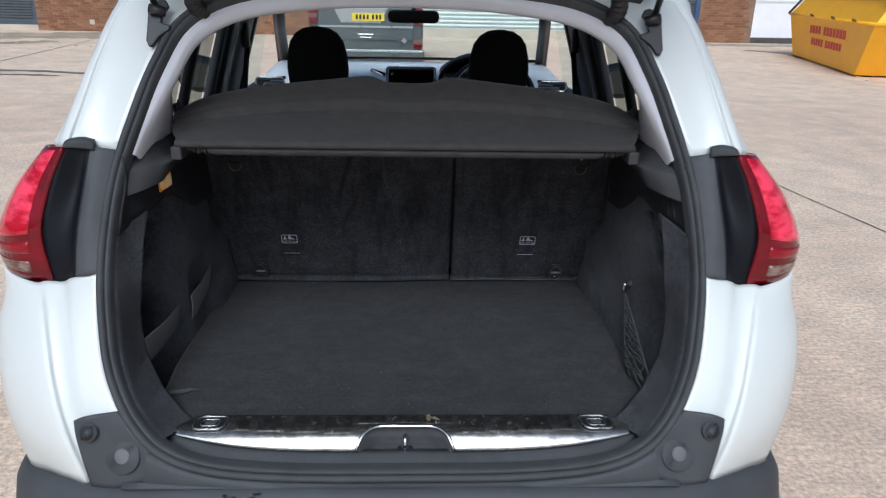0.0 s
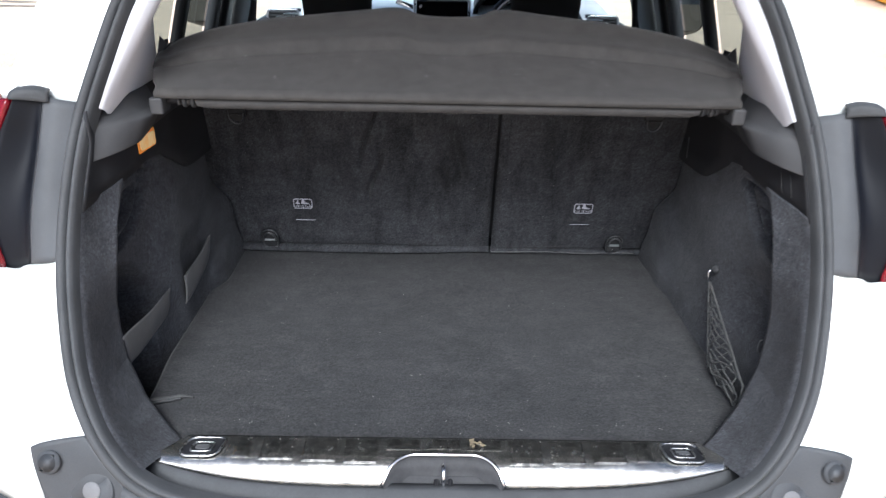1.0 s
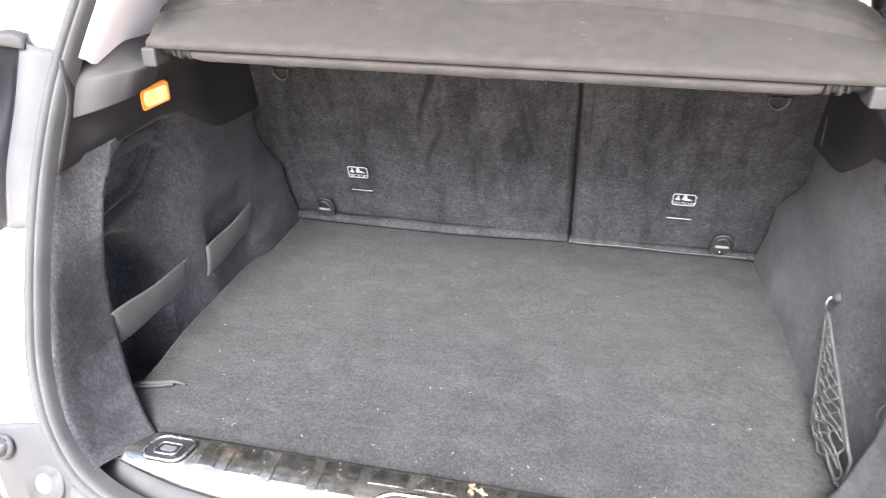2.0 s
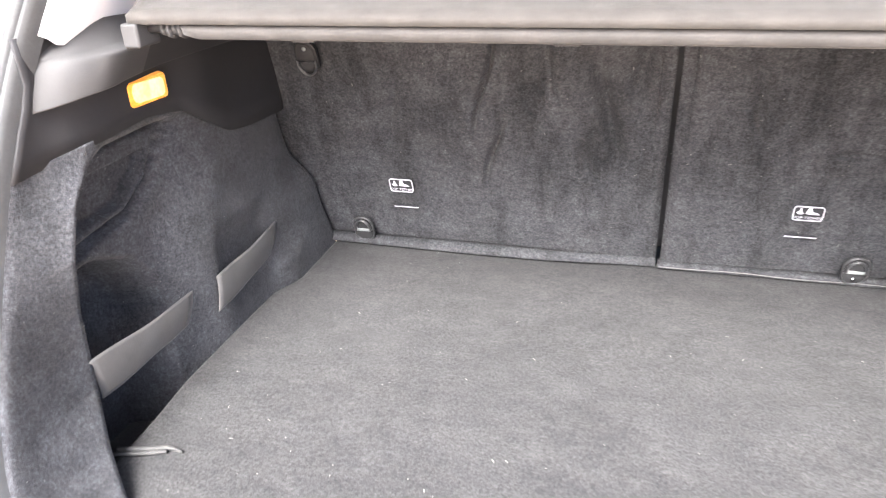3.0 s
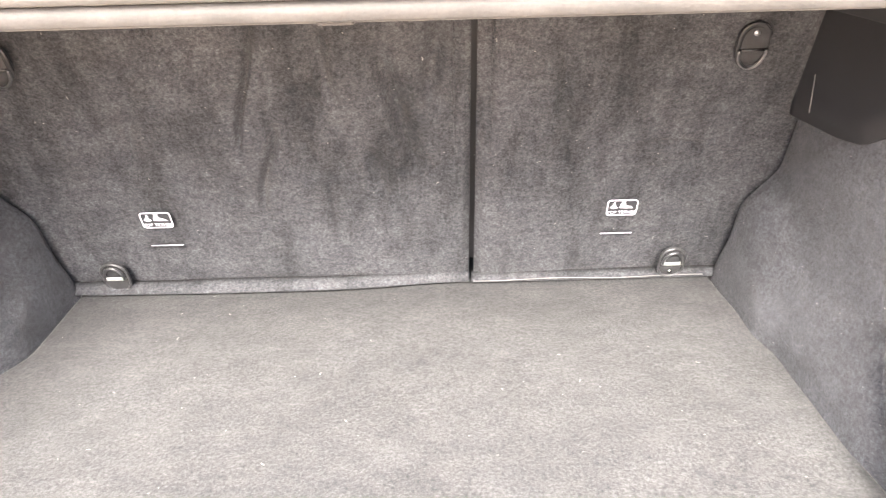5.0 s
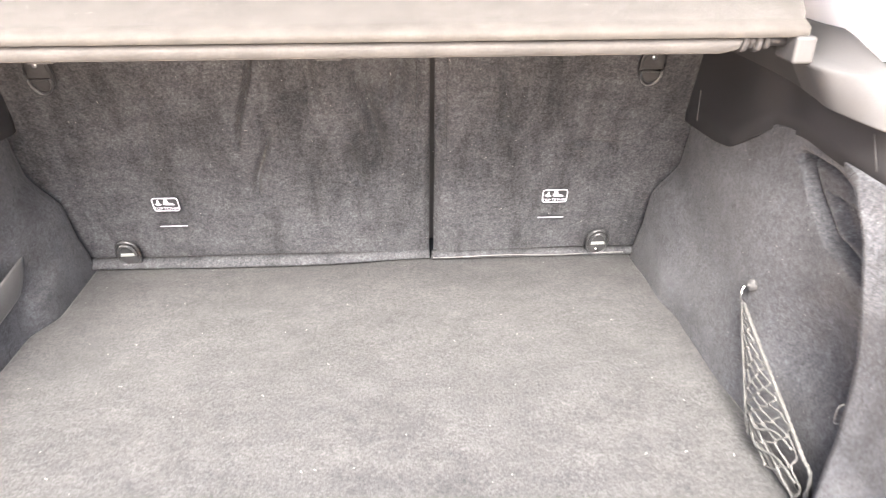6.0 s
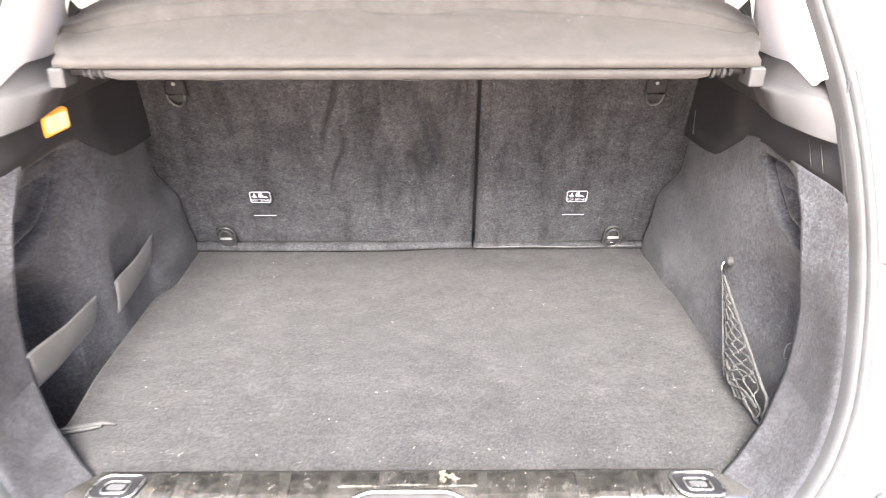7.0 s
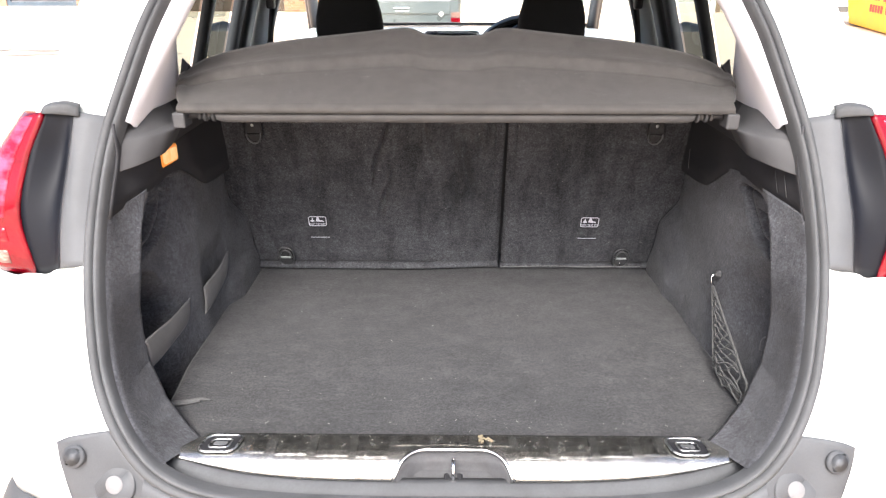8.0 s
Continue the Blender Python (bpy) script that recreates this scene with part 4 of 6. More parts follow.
xs = sorted(set([round(v, 4) for v in np.linspace(-0.475, 0.475, 61)] + [s * v for s in (-1, 1) for v in (0.044, 0.046, 0.055, 0.065, 0.075, 0.083, 0.09, 0.094, 0.0965, 0.0975)]))
rows = []
for x in xs:
    f = plate_front(x)
    rows.append([(math.copysign(min(abs(x), 0.475 - 0.050 * k / 14), x), f + (0.046 - f) * k / 14, plate_height(f + (0.046 - f) * k / 14)) for k in range(15)])
sill = part("sill_plate", sheet(rows), STEEL, car, "brushed steel sill plate with raised pads", solid=0.0015)
for c, y0 in ((0.0, 0.016), (0.067, 0.014), (-0.067, 0.014), (0.135, -0.014), (-0.135, -0.014), (0.203, -0.012), (-0.203, -0.012), (0.272, -0.010), (-0.272, -0.010), (0.330, -0.006), (-0.330, -0.006)):
    w = 0.0272 if abs(c) < 0.3 else 0.014
    rows = [[(c + w * a - 0.10 * c * (0.03 - y), y, plate_height(y) + 0.0016 - 0.0012 * max(abs(a), abs(2 * b - 1)) ** 8) for a in (-1, -0.9, -0.5, 0, 0.5, 0.9, 1)] for b in (0, 0.06, 0.25, 0.5, 0.75, 0.94, 1) for y in [y0 + (0.041 - y0) * b]]
    part("raised_pad", sheet(rows), PAD_STEEL, sill, solid=0.003, smooth=False)
edge = [(x, plate_front(x), plate_height(plate_front(x)) + 0.001) for x in np.linspace(-0.098, 0.098, 41)]
part("recess_rim", tube(edge, 0.0036, 8), CHROME, sill, "bright rim of the latch recess")
rows = []
for x in np.linspace(-0.56, 0.56, 41):
    f = plate_front(max(abs(x), 0.0975)) if abs(x) < 0.475 else -0.002 + (abs(x) - 0.475) * 0.9
    z = plate_height(max(-0.055, min(f, 0.06)))
    t = min(1, abs(x) / 0.52) ** 4
    rows.append([(x, f + 0.015, z - 0.004), (x, f - 0.003, z - 0.003), (x, f - 0.010, z - 0.012), (x, -0.066 + 0.05 * t, 0.578 + 0.02 * t), (x, -0.075 + 0.045 * t, 0.560 + 0.025 * t)])
part("sill_trim", sheet(rows), RUBBER, car, "grey plastic sill trim", solid=0.002)
# latch recess
rec = []
for x in np.linspace(-0.099, 0.099, 37):
    f = plate_front(x)
    k = 1 - step(0.060, 0.098, abs(x))
    rec.append([(x * 0.99, f + 0.001, plate_height(f) - 0.001), (x * 0.95, f - 0.010 * k, plate_height(f) - 0.020 * k), (x * 0.93, f - 0.014 * k, 0.586 + 0.004 * (1 - k)), (x * 0.93, -0.018 - 0.03 * (1 - k), 0.584), (x * 0.95, -0.045, 0.583), (x, -0.060, 0.580)])
recess = part("latch_recess", sheet(rec), RECESS_PLASTIC, car, "grey plastic latch recess", solid=0.002)
part("recess_step", plate([(-0.07, -0.022, 0.585), (0.07, -0.022, 0.585), (0.055, -0.012, 0.592), (-0.055, -0.012, 0.592)], (0, 0.4, 1), 0.003), RECESS_PLASTIC, recess, smooth=False, bevel=0.002)
part("striker", tube(spline([(0, -0.030, 0.580), (0, -0.032, 0.605), (0, -0.026, 0.616), (0, -0.014, 0.618), (0, -0.006, 0.608), (0, -0.004, 0.586)], 5), 0.0036, 10), CHROME, recess, "bright steel latch striker")
for s in (-1, 1):
    part("striker_foot", box(s * 0.011 - 0.005, s * 0.011 + 0.005, -0.034, -0.012, 0.582, 0.592), BLACK_PLASTIC, recess, smooth=False, bevel=0.003)
    # tie-down buttons
    c = Vector((s * 0.392, 0.0125, 0.0))
    flat = [(c.x + a + b * s * -0.25, c.y + b, plate_height(c.y + b) + 0.0015) for a, b in rounded(0.062, 0.042, 0.014)]
    btn = part("tie_down_cover", plate(flat, (0, 0, 1), 0.003), BLACK_PLASTIC, car, "black tie-down cover with a bright rim", smooth=False)
    part("cover_rim", tube([(x, y, z + 0.0035) for x, y, z in flat], 0.0020, 8, closed=True), WORN_CHROME, btn)
    inner = [(c.x + a + b * s * -0.25, c.y + b - 0.002, plate_height(c.y + b) + 0.0055) for a, b in rounded(0.034, 0.021, 0.006)]
    part("cover_badge", tube(inner, 0.0015, 6, closed=True), WORN_CHROME, btn)
    part("cover_badge", plate([(c.x + a + b * s * -0.25, c.y + b - 0.002, plate_height(c.y) + 0.0045) for a, b in rounded(0.022, 0.009, 0.003)], (0, 0, 1), 0.0015), SILVER, btn, smooth=False)
# debris on the steel
bm = bmesh.new()
rnd = random.Random(8)
for k in range(12):
    x, y = 0.055 + rnd.uniform(-0.012, 0.012), 0.032 + rnd.uniform(-0.008, 0.006)
    a = rnd.uniform(0, 6.28)
    plate([(x + 0.0042 * math.cos(a + b) * rnd.uniform(0.5, 1), y + 0.003 * math.sin(a + b), 0.6262) for b in (0, 2, 4)], (0, 0, 1), rnd.uniform(0.001, 0.004), bm)
tagged(part("leaf_crumbs", bm, DRY_LEAF, None, smooth=False), "dry pale leaf crumbs on the sill plate", "debris", kind="stuff")

# ---- boot floor ----
def floor_edge(y, s):
    """Half the width of the boot at floor level."""
    if s < 0:
        return 0.547 - 0.010 * (1 - step(0.18, 0.33, y)) - 0.026 * step(0.575, 0.650, y)
    return 0.547 - 0.012 * step(0.25, 0.45, y) - 0.020 * step(0.55, 0.80, y)


rows = []
for y in np.linspace(0.049, 0.835, 48):
    r = []
    front = 0.047 * (1 - step(0.05, 0.15, y))
    el, er = floor_edge(y, -1) + 0.002 - front, floor_edge(y, 1) + 0.007 - front
    for x in np.concatenate((np.linspace(-el - 0.006, -el + 0.05, 22), np.linspace(-el + 0.06, er - 0.06, 43), np.linspace(er - 0.05, er + 0.006, 22))):
        e = el if x < 0 else er
        lift = 0.004 * step(0.075, 0.05, y) * max(0.0, math.sin((x - 0.07) * 21)) * (1 if 0.07 < x < 0.42 else 0)
        sag = 0.002 * math.sin(x * 9 + 1) * math.sin(y * 7) - 0.0035 * step(0.03, 0.0, y - 0.049) * (1 if y > 0.05 else 2)
        roll = 0.012 * step(e - 0.004, e + 0.005, abs(x))
        r.append((x, y, 0.608 + sag - roll + lift))
    rows.append(r)
part("pocket_floor", sheet([[(x, y, 0.502) for x in np.linspace(-0.74, 0.74, 12)] for y in np.linspace(0.09, 0.60, 6)]), CARPET, car, "black carpet under the side pockets", solid=0.004)
floor_mat = part("boot_floor", sheet(rows), CARPET, car, "black carpeted boot floor", solid=0.022)
cord = spline([(-0.545, 0.150, 0.612), (-0.525, 0.150, 0.616), (-0.50, 0.160, 0.613), (-0.48, 0.168, 0.612), (-0.458, 0.166, 0.6115)], 6)
pull = part("pull_cord", tube(cord, [0.0034] * (len(cord) - 8) + [0.0034 - 0.0002 * k for k in range(8)], 8), CORD_BLACK, floor_mat, "dark pull cord lying on the carpet")
part("cord_strand", tube([q + np.array((0.002, -0.0055 - 0.004 * (1 - i / len(cord)), 0)) for i, q in enumerate(cord[:-6])], 0.0028, 8), CORD_BLACK, pull)


# ---- rear seat backs ----
def seat_y(z):
    return 0.816 - 0.318 * (z - 0.64)


def creases(x, z):
    """Pressed folds in the slack seat carpet: foot, head, depth and half-width of each."""
    d = 0.0
    for xa, za, xb, zb, deep, w in ((-0.206, 0.862, -0.155, 1.06, 0.017, 0.0042), (-0.190, 0.765, -0.150, 0.915, 0.016, 0.0060), (0.055, 0.825, -0.006, 1.02, 0.022, 0.0135), (0.008, 0.785, -0.028, 0.87, 0.013, 0.0120), (0.068, 0.925, 0.080, 1.08, 0.018, 0.0125),
                                    (-0.055, 0.93, -0.085, 1.06, 0.012, 0.0090), (-0.36, 0.86, -0.33, 0.98, 0.007, 0.0070), (0.26, 0.88, 0.235, 1.02, 0.010, 0.0080), (0.36, 0.862, 0.47, 0.868, 0.009, 0.0060)):
        ux, uz = xb - xa, zb - za
        k = ((x - xa) * ux + (z - za) * uz) / (ux * ux + uz * uz)
        if 0 < k < 1:
            off = ((x - xa) * uz - (z - za) * ux) / math.hypot(ux, uz) + 0.004 * math.sin(k * 6)
            d += deep * math.exp(-(off / w) ** 2) * math.sin(k * math.pi) ** 0.6
    return d


def seat_panel(x0, x1, label):
    rows = []
    loose = np.arange(-0.226, 0.096, 0.002) if x0 < 0 else []
    columns = sorted([x for x in np.linspace(x0, x1, int((x1 - x0) / 0.004)) if not (x0 < 0 and -0.2275 < x < 0.097)] + list(loose))
    for z in np.linspace(0.622, 1.165, 110):
        r = []
        for x in columns:
            e = min(x - x0, x1 - x)
            ed = step(0.0, 0.012, e)
            puff = 0.005 * math.sin((x + 0.9) * 8) * math.sin((z - 0.55) * 9) * ed
            fold = 0.0035 * math.sin(22 * (x + 0.6 * z) + 2.2 * math.sin(8 * z)) * step(0.80, 0.95, z) * ed
            r.append((x, seat_y(z) + 0.008 * (1 - ed) - puff - fold + creases(x, z), z))
        # the carpet wraps round both edges of the seat back
        rows.append([(x0 + 0.003, r[0][1] + 0.05, z)] + r + [(x1 - 0.003, r[-1][1] + 0.05, z)])
    return part("rear_seat_back", sheet(rows), CARPET_SEAT, car, label)


wide = seat_panel(-0.615, 0.122, "wide black carpeted rear seat back")
narrow = seat_panel(0.130, 0.615, "narrow black carpeted rear seat back")
for x, owner in ((0.100, wide), (0.150, narrow)):
    part("stitched_edge", tube([(x, seat_y(z) - 0.0005, z) for z in np.linspace(0.645, 1.16, 20)], 0.0016, 6), CARPET_SEAT, owner)
part("seat_gap", plate([(0.118, seat_y(0.64) + 0.03, 0.64), (0.132, seat_y(0.64) + 0.03, 0.64), (0.132, seat_y(1.15) + 0.03, 1.15), (0.118, seat_y(1.15) + 0.03, 1.15)], (0, 1, 0.3), 0.02), BLACK_PLASTIC, wide, smooth=False)
# folded carpet flap along the foot of the seat backs
rows = [[(x, 0.817 + 0.006 * step(0.0, 0.1, x), 0.6235 + 0.001 * math.sin(x * 20)), (x, 0.808 + 0.010 * step(-0.1, 0.1, x), 0.6215), (x, 0.797 + 0.012 * step(-0.1, 0.12, x) + 0.004 * math.sin(x * 7), 0.6125)] for x in np.linspace(-0.60, 0.122, 60)]
part("carpet_flap", sheet(rows), CARPET_SEAT, wide, "folded carpet flap at the foot of the seat", solid=-0.006)
rows = [[(x, 0.824, 0.620), (x, 0.812, 0.618), (x, 0.808, 0.6125)] for x in np.linspace(0.126, 0.60, 24)]
part("carpet_flap", sheet(rows), CARPET_SEAT, narrow, "folded carpet flap at the foot of the seat", solid=-0.006)
part("piping", tube([(x, 0.8030, 0.6190 + 0.0012 * math.sin(x * 30)) for x in np.linspace(0.128, 0.505, 40)], 0.0009, 6), PIPING, narrow, "pale edge piping")


def on_seat(x, z, off=0.0):
    return Matrix.Translation((x, seat_y(z) - off - 0.002, z)) @ Matrix.Rotation(radians(90 + 17.6), 4, "X")


def seat_fittings(s, owner):
    """Tether label, slot, lower lashing ring and upper ring plate."""
    m = on_seat(s * 0.353, 0.7575, 0.006)
    n3 = m.to_3x3() @ Vector((0, 0, 1))
    lab = part("tether_label", plate([m @ Vector((a, b, 0)) for a, b in rounded(0.046, 0.030, 0.005)], n3, 0.0006), LABEL_BLACK, owner, "black tether label with a white border and pictogram", smooth=False)
    part("label_border", tube([m @ Vector((a, b, 0.0006)) for a, b in rounded(0.045, 0.029, 0.005)], 0.0011, 6, closed=True), LABEL_WHITE, lab)
    for shape in ([(-0.004, -0.001), (-0.001, 0.010), (0.003, 0.011), (0.005, 0.003), (0.012, 0.001), (0.015, -0.002), (0.004, -0.002)], [(-0.017, 0.0), (-0.013, 0.0035), (-0.012, 0.008), (-0.010, 0.008), (-0.009, 0.002), (-0.006, -0.001), (-0.012, -0.003)]):
        part("pictogram", plate([m @ Vector((a * 1.12, b * 1.2 + 0.0012, 0.0007)) for a, b in shape], n3, 0.0004), LABEL_WHITE, lab, smooth=False)
    lettering("label_text", "TOP TETHER", 0.0078, m @ Matrix.Translation((0, -0.0092, 0.0009)), LABEL_WHITE, lab, 0.0002)
    m = on_seat(s * 0.351, 0.7075, 0.006)
    slot = part("fabric_slot", plate([m @ Vector((a, b, -0.001)) for a, b in rounded(0.052, 0.0052, 0.002)], m.to_3x3() @ Vector((0, 0, 1)), 0.001), BLACK_PLASTIC, owner, "dark slot with a pale edge", smooth=False)
    part("slot_edge", tube([m @ Vector((-0.0245, -0.0003, 0.0004)), m @ Vector((0.0245, -0.0003, 0.0004))], 0.0010, 6), LABEL_WHITE, slot)
    # lower ring
    m = on_seat(s * 0.448, 0.6495, 0.014)
    base = part("lashing_ring", plate([m @ Vector((a, b, 0)) for a, b in rounded(0.044, 0.064, 0.0215, 8)], m.to_3x3() @ Vector((0, 0, 1)), 0.004), RECESS_PLASTIC, owner, "black lashing point with a hinged ring", smooth=False, bevel=0.0015)
    part("ring", tube([m @ Vector((0.0150 * math.cos(a), 0.021 * math.sin(a) + 0.003, 0.0075)) for a in np.linspace(-0.2, math.pi + 0.2, 18)], 0.0024, 8), DULL_STEEL, base)
    part("rim", tube([m @ Vector((a, b, 0.0042)) for a, b in rounded(0.040, 0.060, 0.0195, 8)], 0.0018, 6, closed=True), DULL_STEEL, base)
    part("ring_bar", plate([m @ Vector((a, b, 0.0055)) for a, b in rounded(0.034, 0.0048, 0.002)], m.to_3x3() @ Vector((0, 0, 1)), 0.003), PILLAR_GREY, base, "pale ring bar", smooth=False)
    if s > 0:
        part("screw", tube([m @ Vector((0, -0.019, 0.004)), m @ Vector((0, -0.019, 0.0062))], 0.0035, 10), CHROME, base)
    # upper plate
    m = on_seat(s * 0.472, 1.016, 0.010)
    up = part("tether_anchor", plate([m @ Vector((a, b, 0)) for a, b in rounded(0.040, 0.058, 0.0195, 8)], m.to_3x3() @ Vector((0, 0, 1)), 0.006), BLACK_PLASTIC, owner, "dark oval tether anchor with a ring", smooth=False, bevel=0.002)
    part("ring", tube([m @ Vector((0.0165 * math.cos(a), 0.022 * math.sin(a) - 0.009, 0.010)) for a in np.linspace(math.pi * 0.95, 2.05 * math.pi, 20)], 0.0020, 8), DULL_STEEL, up)
    part("anchor_face", plate([m @ Vector((a, b, 0.006)) for a, b in rounded(0.030, 0.047, 0.0145, 8)], m.to_3x3() @ Vector((0, 0, 1)), 0.0012), RECESS_PLASTIC, up, smooth=False)
    part("ring_bar", tube([m @ Vector((-0.014, -0.007, 0.008)), m @ Vector((0.014, -0.007, 0.008))], 0.0022, 8), BLACK_PLASTIC, up)
    part("screw", tube([m @ Vector((0, 0.016, 0.006)), m @ Vector((0, 0.016, 0.0078))], 0.0038, 10), SILVER, up)


seat_fittings(-1, wide)
seat_fittings(1, narrow)


# ---- side linings ----
def lining_x(y, z, s):
    """The lining's distance from the car's middle: arch, bulge, pocket and the leaf-shaped recess."""
    low = 1 - step(0.64, 0.70, z)
    arch = 0.530 + 0.037 * step(0.755, 0.835, z) - 0.016 * step(0.88, 1.02, z) - 0.007 * low
    if s < 0:
        mid = 0.550 + 0.009 * step(0.72, 0.86, z)
        # hollow behind the forward strap
        mid += 0.016 * step(0.43, 0.47, y) * step(0.665, 0.69, z) * (1 - step(0.74, 0.80, z)) * (1 - step(0.59, 0.63, y))
    else:
        mid = 0.536 + 0.018 * step(0.64, 0.76, z) + 0.008 * step(0.86, 0.97, z) + 0.012 * (1 - step(0.25, 0.45, y))
    x = mid + (arch - mid) * step(0.605 - 0.03 * low, 0.745 - 0.095 * low, y)
    if s < 0:
        x -= 0.009 * math.exp(-((y - 0.41) / 0.05) ** 2) * (1 - step(0.86, 0.95, z))
        # the rounded bulge falls back towards the opening
        k = step(0.0, 1.0, (0.462 + 0.060 * step(0.78, 0.94, z) - y) / 0.120)
        x += 0.036 * k * (1 - 0.6 * step(0.965, 0.99, z))
    else:
        x += 0.014 * step(0.64, 0.76, z) * (1 - step(0.20, 0.36, y)) * (1 - step(0.80, 0.90, z))
    # deep lower pocket
    yc = float(np.interp(z, [0.62, 0.66, 0.71, 0.735, 0.775, 0.81, 0.84, 0.86], [0.325, 0.335, 0.348, 0.340, 0.322, 0.298, 0.25, 0.20]))
    soft = 0.020 if s < 0 else 0.075
    x += (0.090 if s < 0 else 0.032) * (1 - step(yc - soft, yc + soft, y)) * (1 - (step(0.795, 0.845, z) if s < 0 else step(0.74, 0.89, z)))
    # leaf-shaped recess with a deeper opening inside it
    if s < 0:
        bottom = float(np.interp(y, [0.15, 0.22, 0.335, 0.385, 0.412, 0.438], [0.845, 0.853, 0.866, 0.897, 0.925, 0.960]))
        front, top = 0.438, 0.970
    else:
        bottom = float(np.interp(y, [0.16, 0.192, 0.281, 0.333, 0.368], [0.872, 0.887, 0.900, 0.937, 0.970]))
        front, top = 0.378, 0.976
    leaf = step(bottom - 0.003, bottom + 0.003, z) * (1 - step(top - 0.005, top + 0.001, z)) * (1 - step(front - 0.009, front, y))
    x += 0.012 * leaf
    # seam round the recess
    near = min(abs(z - bottom) if y < front else 9, abs(z - top) if y < front else 9, abs(y - front) if bottom < z < top else 9)
    x += 0.020 * math.exp(-(near / 0.0042) ** 2)
    hole = step(bottom + 0.012, bottom + 0.020, z) * (1 - step(top - 0.036, top - 0.028, z)) * (1 - step(front - 0.045, front - 0.033, y))
    x += (0.020 if s < 0 else 0.014) * hole
    return x + 0.001 * math.sin(y * 23 + z * 17)


EDGE = [(0.606, 0.436, 0.050), (0.622, 0.468, 0.072), (0.65, 0.517, 0.115), (0.70, 0.560, 0.162), (0.75, 0.570, 0.176), (0.80, 0.570, 0.180), (0.87, 0.559, 0.184), (0.93, 0.558, 0.208), (0.98, 0.562, 0.250), (1.02, 0.566, 0.27)]


def edge_at(z):
    return (float(np.interp(z, [e[0] for e in EDGE], [e[1] for e in EDGE])), float(np.interp(z, [e[0] for e in EDGE], [e[2] for e in EDGE])))


def trim_line(y):
    """Where the carpet ends and the black plastic begins."""
    return float(np.interp(y, [0.10, 0.16, 0.20, 0.27, 0.36, 0.44, 0.50, 0.55, 0.60, 0.70], [0.984, 0.986, 0.990, 0.998, 1.003, 0.992, 0.958, 0.932, 0.924, 0.918]))


def trim_x(y):
    """The upper trim's distance from the car's middle."""
    return 0.567 + 0.010 * (1 - step(0.17, 0.30, y)) - 0.006 * (1 - step(0.36, 0.46, y)) * step(0.2, 0.3, y) - 0.0145 * step(0.40, 0.50, y)


FLUFF = []
SEAL_Z = [q[2] for q in HALF_S if q[0] > 0.4 and q[2] < 1.1]
SEAL_I = [i for i in range(len(HALF_S)) if HALF_S[i][0] > 0.4 and HALF_S[i][2] < 1.1]


def seal_side(z):
    """The seal's inner foot at a height."""
    pts = [ring_point(i, 0.028, -0.008) for i in SEAL_I]
    zs = [p.z for p in pts]
    return Vector((float(np.interp(z, zs, [p.x for p in pts])), float(np.interp(z, zs, [p.y for p in pts])), z))


